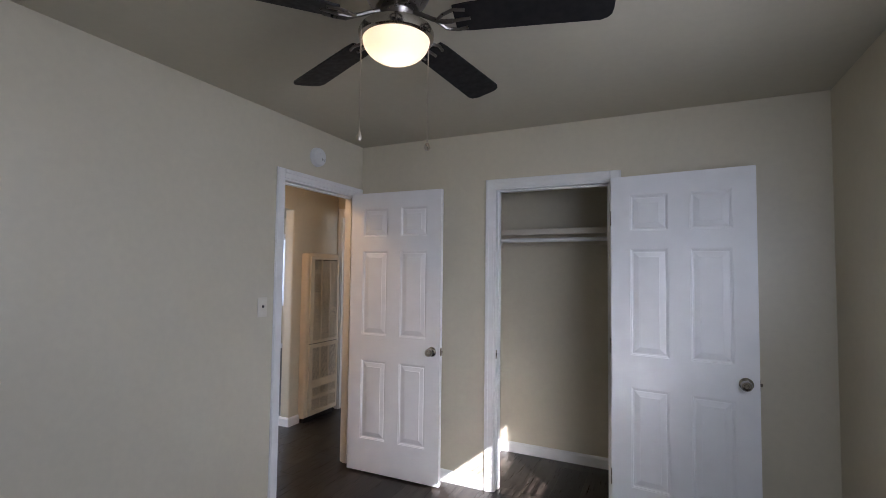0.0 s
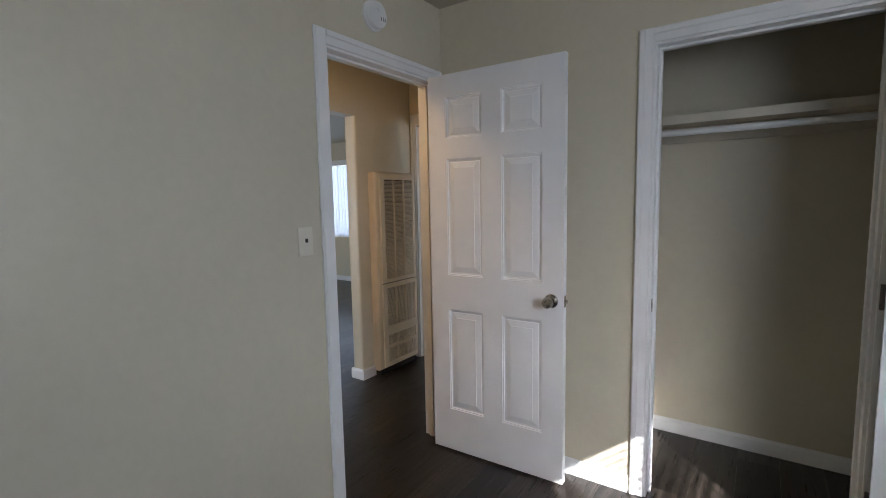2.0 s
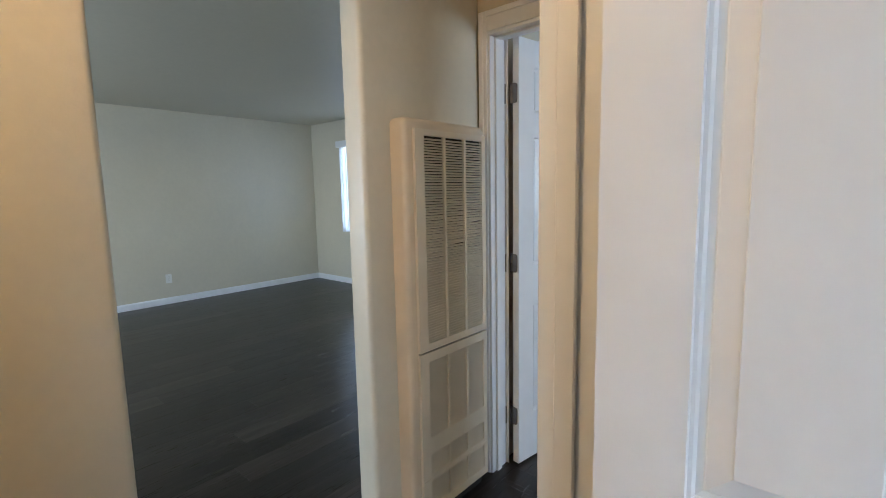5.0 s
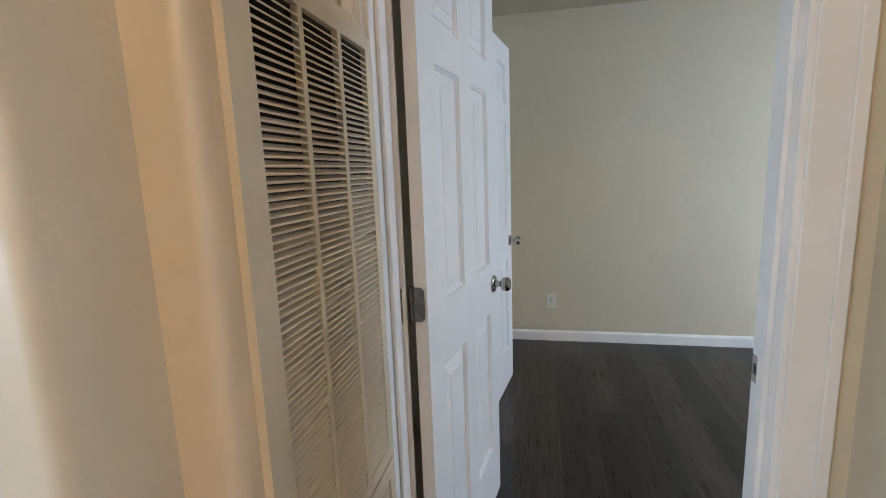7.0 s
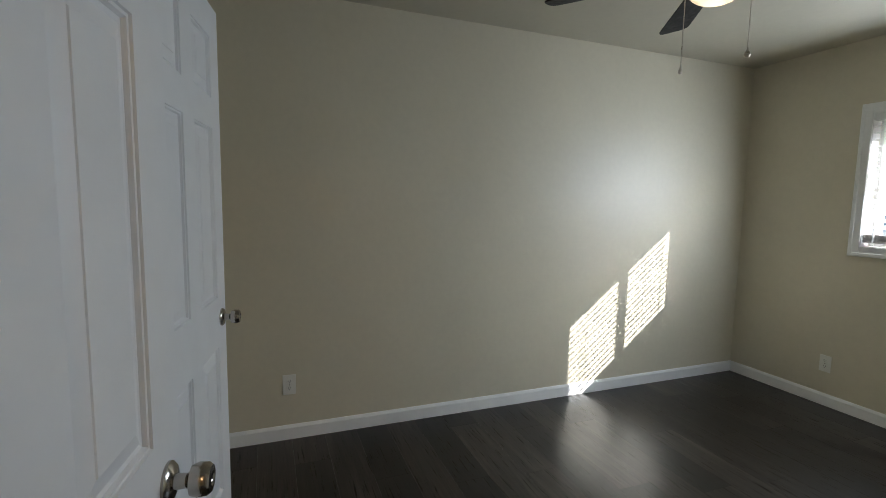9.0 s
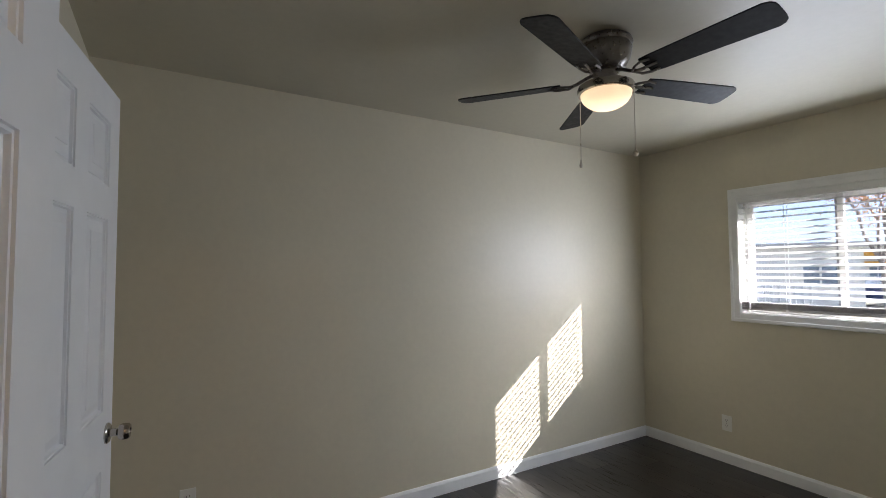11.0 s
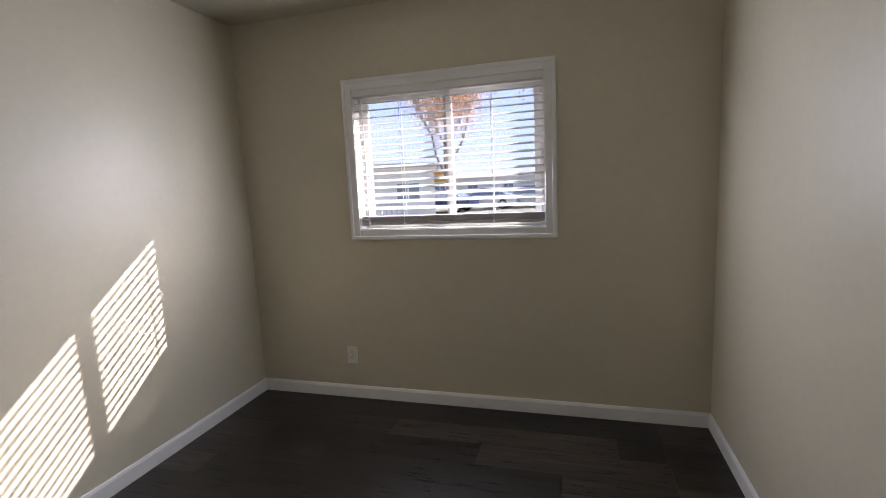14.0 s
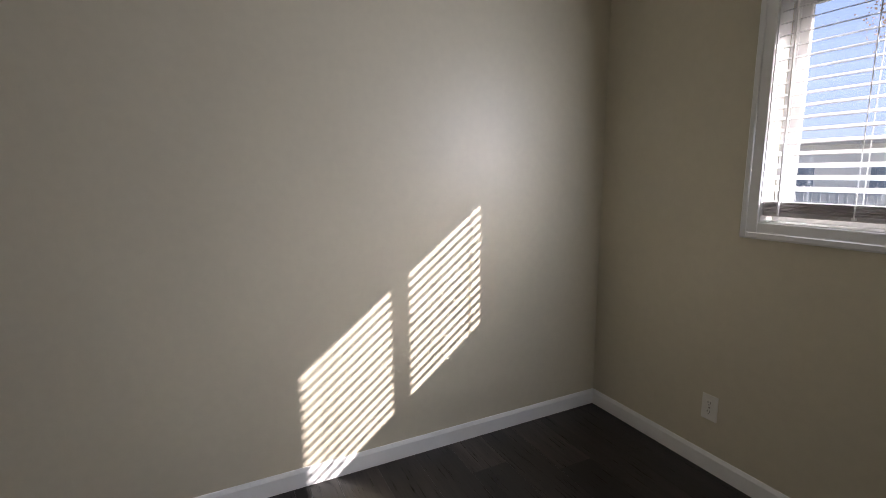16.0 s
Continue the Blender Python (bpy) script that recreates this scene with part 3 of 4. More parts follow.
# living room window with vertical vanes
lw = thing("window_living", pose(WIN_L[0], LIV_N, WIN_L[2]), "large white living room window behind closed vertical vanes", "window")
tagged(lw, kind="structure")
ww, wh = WIN_L[1] - WIN_L[0], WIN_L[3] - WIN_L[2]
bm = B()
for q in ((0, 0, 0.05, wh), (ww - 0.05, 0, ww, wh), (0.05, 0, ww - 0.05, 0.05), (0.05, wh - 0.05, ww - 0.05, wh), (ww / 2 - 0.025, 0.05, ww / 2 + 0.025, wh - 0.05)):
    box(bm, q[0], 0.07, q[1], q[2], 0.12, q[3], 0.003)
part("window_frame", bm, VINYL, lw)
for x0, x1 in ((0.05, ww / 2 - 0.025), (ww / 2 + 0.025, ww - 0.05)):
    pane = part("pane", box(B(), x0, 0.092, 0.05, x1, 0.096, wh - 0.05), GLASS, lw)
    pane.visible_shadow = False
vb = thing("vertical_blind", pose(WIN_L[0], LIV_N, WIN_L[2]), "closed white vertical blind glowing with daylight", "blind")
part("valance", box(B(), -0.07, -0.055, wh - 0.06, ww + 0.07, -0.002, wh + 0.03, 0.004), VINYL, vb)
for k in range(int(ww / 0.075) + 1):
    v = part("vane", box(B(), -0.044, -0.001, 0, 0.044, 0.001, wh - 0.05), VANE, vb)
    v.matrix_local = pose(0.02 + k * 0.075, -0.030, -0.02, 0, 0, -12)
# living room front window, out of sight round the corner
sw = thing("window_living_front", pose(WIN_S[0], LIV_S - 0.11, WIN_S[2]), "wide white living room front window", "window")
tagged(sw, kind="structure")
fw, fh = WIN_S[1] - WIN_S[0], WIN_S[3] - WIN_S[2]
bm = B()
for q in ((0, 0, 0.06, fh), (fw - 0.06, 0, fw, fh), (0.06, 0, fw - 0.06, 0.06), (0.06, fh - 0.06, fw - 0.06, fh), (fw / 2 - 0.03, 0.06, fw / 2 + 0.03, fh - 0.06)):
    box(bm, q[0], 0.03, q[1], q[2], 0.09, q[3], 0.003)
part("window_frame", bm, VINYL, sw)


# ---- ceiling fans ----
def ceiling_fan(m, start, label, longer=0.0):
    """A flush five-blade fan with a lit bowl; z = 0 at the ceiling."""
    fan = thing("ceiling_fan", m, label, "ceiling fan", "ceiling fans")
    part("motor_housing", lathe(B(), [(0, 0), (0.100, 0), (0.112, -0.010), (0.116, -0.022), (0.108, -0.034), (0.112, -0.046), (0.104, -0.090), (0.088, -0.118), (0.070, -0.134), (0, -0.134)], 40), DARK_NICKEL, fan, "dark polished nickel motor housing", True)
    part("switch_housing", lathe(B(), [(0, -0.130), (0.055, -0.132), (0.058, -0.150), (0.046, -0.170), (0.046, -0.196), (0, -0.196)], 32), DARK_NICKEL, fan, "", True)
    part("light_ring", lathe(B(), [(0.040, -0.188), (0.090, -0.194), (0.116, -0.204), (0.121, -0.216), (0.119, -0.234), (0.108, -0.238), (0.100, -0.232), (0.040, -0.205)], 44), NICKEL, fan, "brushed nickel light ring", True)
    part("bowl", lathe(B(), [(0.107, -0.226)] + [(0.107 * math.cos(a), -0.236 - 0.072 * math.sin(a)) for a in [math.pi / 2 * k / 10 for k in range(10)]] + [(0, -0.308)], 40), BOWL, fan, "lit frosted glass bowl", True)
    part("bulb", lathe(B(), [(0, -0.210)] + [(0.030 * math.cos(a), -0.246 - 0.030 * math.sin(a)) for a in [math.pi * (k / 8 - 0.5) for k in range(1, 8)]] + [(0, -0.277)], 20), BULB, fan, "glowing warm bulb", True)
    bm = B()
    n = 10
    r0, r1 = 0.190, 0.665
    line = [(r0, 0.052)] + [(r0 + (r1 - 0.035 - r0) * k / n, 0.056 + 0.014 * k / n) for k in range(1, n + 1)] + [(r1 - 0.014, 0.062), (r1 - 0.003, 0.048), (r1, 0.028)]
    rim = [(x, y) for x, y in line] + [(x, -y) for x, y in line[::-1]]
    top = [bm.verts.new((x, y, 0.003)) for x, y in rim]
    low = [bm.verts.new((x, y, -0.003)) for x, y in rim]
    bm.faces.new(top)
    bm.faces.new(low[::-1])
    for i in range(len(rim)):
        j = (i + 1) % len(rim)
        bm.faces.new((top[i], low[i], low[j], top[j]))
    bmesh.ops.recalc_face_normals(bm, faces=bm.faces)
    bladed = None
    for k in range(5):
        turn = Matrix.Rotation(radians(start + 72 * k), 4, "Z")
        if bladed is None:
            ob = part("blade", bm, BLADE, fan, "black-brown fan blade")
            bladed = ob.data
        else:
            ob = new("blade", bladed)
            ob.parent = fan
            tagged(ob, "black-brown fan blade")
        ob.matrix_local = turn @ pose(0, 0, -0.182, -12, 0, 0)
        arm = B()
        tube(arm, [(0.048, 0, -0.146), (0.085, 0, -0.160), (0.120, 0, -0.178), (0.155, 0, -0.190), (0.185, 0, -0.191)], 0.0075, 8)
        for s in (-1, 1):
            tube(arm, [(0.130, 0, -0.184), (0.158, s * 0.030, -0.190 - s * 0.006), (0.195, s * 0.042, -0.188 - s * 0.009), (0.228, s * 0.036, -0.188 - s * 0.008)], 0.0055, 7)
        tube(arm, [(0.180, 0, -0.191), (0.215, 0, -0.188), (0.240, 0, -0.187)], 0.0055, 7)
        ao = part("blade_arm", arm, DARK_NICKEL, fan, "scrolled dark nickel blade arm", True)
        ao.matrix_local = turn
    for ang, drop, big in ((CH, 0.525 + longer, 1.0), (CH + 180, 0.535 + longer, 0.75)):
        x, y = 0.122 * math.cos(radians(ang)), 0.122 * math.sin(radians(ang))
        bm = B()
        tube(bm, [(x, y, -0.222), (x, y, -drop)], 0.0016, 6)
        for z in range(40):
            zz = -0.235 - z * (drop - 0.24) / 40
            bmesh.ops.create_icosphere(bm, subdivisions=1, radius=0.0024, matrix=Matrix.Translation((x, y, zz)))
        ch = part("pull_chain", bm, CHAIN, fan, "thin beaded pull chain")
        part("pendant", lathe(B(), [(0, -drop + 0.012), (0.003, -drop + 0.010), (0.004, -drop), (0.0105 * big, -drop - 0.012), (0.0115 * big, -drop - 0.018), (0.007 * big, -drop - 0.026), (0, -drop - 0.028)], 16, Matrix.Translation((x, y, 0))), CHAIN, ch, "", True)
    return fan


CH = -75
ceiling_fan(pose(0.962, 2.378, H), 57.0, "dark five-blade ceiling fan with lit frosted bowl in the second bedroom", -0.02)
CH = 60
ceiling_fan(pose(1.388, -1.776, H), 12.7, "dark five-blade ceiling fan with lit frosted bowl and two pull chains", 0.02)


# ---- wall heater ----
def wall_heater():
    """A recessed gas wall heater: cream case, louvred upper grille, finer lower grille."""
    x0, x1 = HALL_W, -0.957
    y0, y1 = 0.474, 0.958
    h = thing("wall_heater", pose(0, 0, 0.0), "tall cream enamel wall heater with louvred front grille", "wall heater")
    bm = B()
    box(bm, x0, y0, 0.045, x1, y1, 1.632)
    front = [e for e in bm.edges if sum(v.co.x > x1 - 1e-4 for v in e.verts) == 2 or all(v.co.z > 1.63 for v in e.verts)]
    bmesh.ops.bevel(bm, geom=front, offset=0.022, segments=4, profile=0.5, affect="EDGES")
    part("case", bm, CREAM, h, "", True)
    # plinth coloured dark to paint the shade under the case
    part("base", box(B(), x0, y0 + 0.02, 0.0, x1 - 0.02, y1 - 0.02, 0.046), HOLLOW_SHADE, h)
    xf = x1 + 0.012
    cols = [(0.564, 0.674), (0.686, 0.798), (0.811, 0.919)]

    def grille(name, rows, top, low):
        bm = B()
        a, b = 0.516, 0.945
        zs = [low] + [v for r in rows for v in r] + [top]
        ys = [a] + [v for c in cols for v in c] + [b]
        for i in range(0, len(zs), 2):
            box(bm, x1 - 0.002, a, zs[i], xf, b, zs[i + 1], 0.0)
        for lo, hi in rows:
            for i in range(0, len(ys), 2):
                box(bm, x1 - 0.002, ys[i], lo, xf, ys[i + 1], hi, 0.0)
        bmesh.ops.remove_doubles(bm, verts=bm.verts, dist=1e-5)
        return part(name, bm, CREAM_LIGHT, h)

    upper = grille("upper_grille", [(0.778, 1.569)], 1.592, 0.748)
    lower = grille("lower_grille", [(0.098, 0.212), (0.236, 0.318), (0.392, 0.706)], 0.741, 0.060)
    # thin sheet on the case front, its dark colour stands for shade behind louvres
    part("inner_back", box(B(), x1 + 0.0002, 0.520, 0.07, x1 + 0.0012, 0.940, 1.58), HOLLOW_SHADE, h)

    def louvre(w):
        bm = B()
        d, t = 0.0095, 0.0012
        rows = [(0.000, 0.004), (d, -0.003), (d, -0.003 + t * 2.2), (0.001, 0.004 + t)]
        ends = [[bm.verts.new((x, y, z)) for x, z in rows] for y in (0, w)]
        for i in range(4):
            j = (i + 1) % 4
            bm.faces.new((ends[0][i], ends[0][j], ends[1][j], ends[1][i]))
        bm.faces.new(ends[0])
        bm.faces.new(ends[1][::-1])
        bmesh.ops.recalc_face_normals(bm, faces=bm.faces)
        mesh = bpy.data.meshes.new("louvre")
        bm.to_mesh(mesh)
        bm.free()
        mesh.materials.append(CREAM_LIGHT)
        return mesh

    for a, b in cols:
        mesh = louvre(b - a)
        n = 76
        for k in range(n):
            s = new("louvre", mesh)
            s.parent = upper
            bent = 0.0
            if (0.6 < a < 0.7 and k == 36) or (a > 0.8 and k == 44):
                bent = 0.05
            s.location = (x1 + 0.0018, a, 0.784 + k * (1.566 - 0.784) / n)
            s.rotation_euler = (random.uniform(-0.006, 0.006) + bent, random.uniform(-0.05, 0.05) + bent * 3, 0)
    bm = B()
    for lo, hi in ((0.392, 0.706), (0.236, 0.318), (0.098, 0.212)):
        k = 0
        while lo + k * 0.0088 < hi:
            z = lo + k * 0.0088
            for a, b in cols:
                box(bm, x1 + 0.0018, a, z, x1 + 0.0075, b, z + 0.0052)
            k += 1
    tagged(part("fine_louvres", bm, CREAM_LIGHT, lower), kind="stuff")
    part("cross_bar", box(B(), xf - 0.004, 0.520, 0.206, xf + 0.002, 0.940, 0.220, 0.002), CREAM_LIGHT, lower)
    return h


wall_heater()


# ---- small fixtures ----
def outlet(m, label="ivory duplex wall outlet on the beige wall"):
    o = thing("wall_outlet", m, label, "outlet", "wall outlets")
    part("plate", box(B(), -0.036, -0.006, -0.058, 0.036, 0.0, 0.058, 0.003, 2), PLATE, o)
    for z in (-0.020, 0.020):
        r = part("receptacle", lathe(B(), [(0, 0.0082), (0.0155, 0.0080), (0.0165, 0.0060), (0.0165, 0.0)], 20, pose(0, 0, z, 90)), PLATE, o)
        for x, w in ((-0.006, 0.0011), (0.006, 0.0011)):
            part("slot", box(B(), x - w, -0.0088, z - 0.001, x + w, -0.0080, z + 0.008), SOCKET_DARK, r)
        part("slot", box(B(), -0.002, -0.0088, z - 0.009, 0.002, -0.0080, z - 0.005), SOCKET_DARK, r)
    part("screw", lathe(B(), [(0, 0.0072), (0.003, 0.0070), (0.0034, 0.0058)], 10, pose(0, 0, 0, 90)), NICKEL, o)
    return o


outlet(frame_of((-0.556, B_NORTH, 0.320), (1, 0)))
outlet(frame_of((EAST, 2.985, 0.292), (0, -1)))
outlet(frame_of((1.810, B_SOUTH, 0.292), (-1, 0)))
outlet(frame_of((1.680, B_SOUTH, 0.292), (-1, 0)))
outlet(frame_of((LIV_W, 1.39, 0.325), (0, 1)))

sw = thing("light_switch", frame_of((0, -0.983, 1.243), (0, 1)), "almond toggle light switch on the beige wall", "light switch")
part("plate", box(B(), -0.036, -0.005, -0.058, 0.036, 0.0, 0.058, 0.003, 2), SWITCH, sw)
part("toggle", box(B(), -0.004, -0.016, -0.004, 0.004, -0.004, 0.012, 0.002), SOCKET_DARK, sw)
for z in (-0.030, 0.030):
    part("screw", lathe(B(), [(0, 0.0066), (0.0028, 0.0062), (0.0032, 0.005)], 10, pose(0, 0, z, 90)), PLATE, sw)


def detector(m, r, label, name="smoke_detector"):
    d = thing(name, m, label, "smoke detector", "smoke detectors")
    part("base", lathe(B(), [(0, 0), (r, 0), (r, 0.010), (r * 0.96, 0.013), (0, 0.013)], 36), VINYL, d, "", True)
    part("cover", lathe(B(), [(r * 0.94, 0.012), (r * 0.93, 0.028), (r * 0.86, 0.036), (r * 0.5, 0.040), (0, 0.040)], 36), VINYL, d, "", True)
    for k in range(3):
        part("vent", box(B(), r * 0.2 + k * r * 0.2, -r * 0.35, 0.0375, r * 0.24 + k * r * 0.2, -r * 0.1, 0.0405), SOCKET_DARK, d)
    part("test_button", lathe(B(), [(0, 0.043), (r * 0.14, 0.0425), (r * 0.16, 0.039)], 16, Matrix.Translation((0, r * 0.35, 0))), VINYL, d)
    return d


detector(frame_of((0.0, -0.540, 2.241), (0, 1)) @ pose(0, 0, 0, 90), 0.066, "round white smoke detector over the bedroom door")
detector(frame_of((HALL_W, -0.093, 2.283), (0, 1)) @ pose(0, 0, 0, 90), 0.072, "round white smoke detector above the living room opening")
detector(frame_of((HALL_E, 0.55, 1.25), (0, -1)) @ pose(0, 0, 0, 90), 0.045, "small round white perforated unit on the hall wall", "wall_sensor")

# hall ceiling lamp
hl = thing("ceiling_lamp", pose(-0.56, -0.95, H), "lit frosted dome lamp on the hall ceiling", "ceiling lamp")
part("pan", lathe(B(), [(0, 0), (0.15, 0), (0.15, -0.018), (0.135, -0.022), (0, -0.022)], 36), NICKEL, hl, "", True)
part("dome", lathe(B(), [(0.132, -0.020)] + [(0.132 * math.cos(a), -0.022 - 0.075 * math.sin(a)) for a in [math.pi / 2 * k / 8 for k in range(8)]] + [(0, -0.097)], 36), HALL_BULB, hl, "lit frosted dome", True)

# closet fittings
sh = thing("closet_shelf", pose(CLOSET_W, CLOSET_BACK, 1.772), "painted closet shelf on cleats along the back wall", "shelf")
part("board", box(B(), 0, -0.315, 0, CLOSET_E - CLOSET_W, 0, 0.020, 0.002), WOOD_RAW, sh)
part("front_lip", box(B(), 0, -0.334, -0.022, CLOSET_E - CLOSET_W, -0.315, 0.022, 0.002), WOOD_RAW, sh)
part("back_cleat", box(B(), 0, -0.019, -0.085, CLOSET_E - CLOSET_W, 0, -0.0005, 0.002), WOOD_RAW, sh)
part("side_cleat", box(B(), 0, -0.33, -0.105, 0.019, -0.0195, -0.0225, 0.002), WOOD_RAW, sh)
rd = thing("closet_rod", pose(CLOSET_W, CLOSET_BACK - 0.300, 1.712), "white painted closet hanging rod under the shelf", "closet rod")
part("rod", tube(B(), [(0.019, 0, 0), (CLOSET_E - CLOSET_W, 0, 0)], 0.016, 16), TRIM, rd, "", True)
part("cup", lathe(B(), [(0, 0), (0.030, 0), (0.028, 0.010), (0.020, 0.012)], 20, pose(0.0195, 0, 0, 0, 90, 0)), TRIM, rd)
br = thing("shelf_bracket", pose(CLOSET_W, CLOSET_BACK - 0.30, 1.50), "white painted wooden diagonal closet shelf bracket", "bracket")
part("strut", box(B(), 0.0, -0.012, 0.0, 0.020, 0.012, 0.165, 0.003), TRIM, br)
bm = B()
tube(bm, [(0.012, 0.0, 0.02), (0.10, -0.02, 0.19)], 0.010, 8)
part("brace", bm, TRIM, br)

# a taped board joint that shows on the north wall
structure("wall_joint", box(B(), 0.545, B_NORTH - 0.0004, 0.084, 0.549, B_NORTH + 0.002, 1.28), PAINT, "faint raised plasterboard joint on the beige wall", "wall joint")


# ---- outside ----
GRASS = plain("dry_grass", (0.30, 0.29, 0.22), 0.95, vary=0.3, scale=3, bump=0.4, bump_scale=40)
ASPHALT = plain("asphalt", (0.22, 0.22, 0.23), 0.9, vary=0.15, scale=2, bump=0.3, bump_scale=80)
CONCRETE = plain("pale_concrete", (0.42, 0.40, 0.37), 0.9, vary=0.1, scale=2)
G = -0.45
structure("ground", box(B(), -60, -500, G - 0.3, 600, 500, G), GRASS, "dry grass yard reaching to the horizon", "ground")
structure("road", box(B(), 14.0, -300, G - 0.05, 22.0, 300, G + 0.02), ASPHALT, "grey asphalt street in sunlight", "road")
structure("pavement", box(B(), 12.3, -300, G - 0.05, 13.85, 300, G + 0.10, 0.01), CONCRETE, "pale concrete pavement with a kerb step", "pavement")


def backdrop():
    """A plain pale blue sky far beyond the street."""
    n = Nodes("far_sky")
    h = n.add("ShaderNodeSeparateXYZ", Vector=n.place).outputs["Z"]
    tone = n.ramp(n.maths("DIVIDE", h, 60.0), (0.0, (0.72, 0.82, 0.97)), (0.25, (0.56, 0.72, 0.98)), (1.0, (0.40, 0.58, 0.95)))
    n.set(Base_Color=(0, 0, 0, 1), Roughness=1.0, Emission_Color=tone, Emission_Strength=0.37)
    bm = B()
    rows = [[bm.verts.new((3 + 160 * math.sin(radians(a)), 2 + 160 * math.cos(radians(a)), z)) for z in (-3, 70)] for a in range(35, 116, 5)]
    for a, b in zip(rows, rows[1:]):
        bm.faces.new((a[0], b[0], b[1], a[1]))
    structure("backdrop", bm, n.mat, "pale blue afternoon sky over the street", "sky")


backdrop()

BARK = plain("grey_bark", (0.28, 0.24, 0.21), 0.9, vary=0.3, scale=12, bump=0.6, bump_scale=30)
LEAF = plain("orange_autumn_leaf", (0.72, 0.43, 0.20), 0.6, vary=0.45, scale=2.5)
LEAF_RED = plain("rust_autumn_leaf", (0.62, 0.34, 0.22), 0.6, vary=0.45, scale=2.5)


def tree(x, y, height, spread, seed, leaf, label):
    """A bare-limbed autumn tree with a loose crown of single leaves."""
    rng = random.Random(seed)
    tr = thing("tree", pose(x, y, G), label, "tree", "street trees")
    bm = B()
    tips = []

    def taper(a, b, r0, r1):
        d = (b - a).normalized()
        side = d.cross(Vector((0.3, 0.2, 1)) if abs(d.z) < 0.9 else Vector((1, 0.1, 0))).normalized()
        up = side.cross(d)
        rings = [[bm.verts.new(p + r * (math.cos(k * math.pi / 3) * side + math.sin(k * math.pi / 3) * up)) for k in range(6)] for p, r in ((a, r0), (b, r1))]
        for k in range(6):
            bm.faces.new((rings[0][k], rings[0][(k + 1) % 6], rings[1][(k + 1) % 6], rings[1][k]))

    def grow(p, d, length, r, depth):
        mid = p + d * length * 0.55 + Vector((rng.uniform(-1, 1), rng.uniform(-1, 1), 0)) * length * 0.06
        end = mid + (d + Vector((rng.uniform(-0.2, 0.2), rng.uniform(-0.2, 0.2), 0.1))).normalized() * length * 0.45
        taper(p, mid, r, r * 0.82)
        taper(mid, end, r * 0.82, r * 0.62)
        if depth >= 2:
            tips.append(mid)
        tips.append(end)
        if depth < 4:
            for k in range(3 if depth else 4):
                a = rng.uniform(0, 2 * math.pi)
                out = Vector((math.cos(a), math.sin(a), 0)) * spread * rng.uniform(0.5, 0.9)
                grow(end, (d * 0.75 + out + Vector((0, 0, 0.25))).normalized(), length * rng.uniform(0.55, 0.75), r * 0.55, depth + 1)

    grow(Vector((0, 0, -0.1)), Vector((0.02, 0.03, 1)).normalized(), height * 0.36, height * 0.016, 0)
    part("trunk", bm, BARK, tr)
    verts, faces = [], []
    for tip in tips:
        if (tip.z < height * 0.42) or rng.random() < 0.18:
            continue
        for k in range(46):
            c = tip + Vector((rng.gauss(0, 1), rng.gauss(0, 1), rng.gauss(0, 0.8))) * height * 0.055
            u = Vector((rng.uniform(-1, 1), rng.uniform(-1, 1), rng.uniform(-1, 1))).normalized()
            w = u.cross(Vector((rng.uniform(-1, 1), rng.uniform(-1, 1), rng.uniform(-1, 1)))).normalized()
            s = rng.uniform(0.022, 0.042)
            i = len(verts)
            verts.extend(((c - u * s), (c + w * s * 0.6), (c + u * s), (c - w * s * 0.6)))
            faces.append((i, i + 1, i + 2, i + 3))
    mesh = bpy.data.meshes.new("crown")
    mesh.from_pydata([tuple(v) for v in verts], [], faces)
    mesh.materials.append(leaf)
    crown = new("crown", mesh)
    crown.parent = tr
    tagged(crown, "loose orange and rust autumn leaves")
    return tr


tree(16.6, 5.85, 5.9, 0.55, 3, LEAF, "young street tree with thinning orange autumn leaves")
tree(14.5, 1.15, 6.6, 0.8, 8, LEAF_RED, "bare-limbed street tree with a few rust-red leaves")

SIDING = plain("pale_house_siding", (0.78, 0.77, 0.74), 0.8, vary=0.06)
SHINGLE = plain("grey_roof", (0.50, 0.48, 0.46), 0.9, vary=0.2, scale=5)
GLASS_DARK = plain("far_window", (0.20, 0.25, 0.32), 0.15, vary=0.2)
ORANGE = plain("orange_awning", (0.70, 0.34, 0.05), 0.7)
FENCE = plain("white_fence_paint", (0.62, 0.62, 0.60), 0.7, vary=0.06)
RUBBER = plain("tyre_rubber", (0.02, 0.02, 0.02), 0.8)


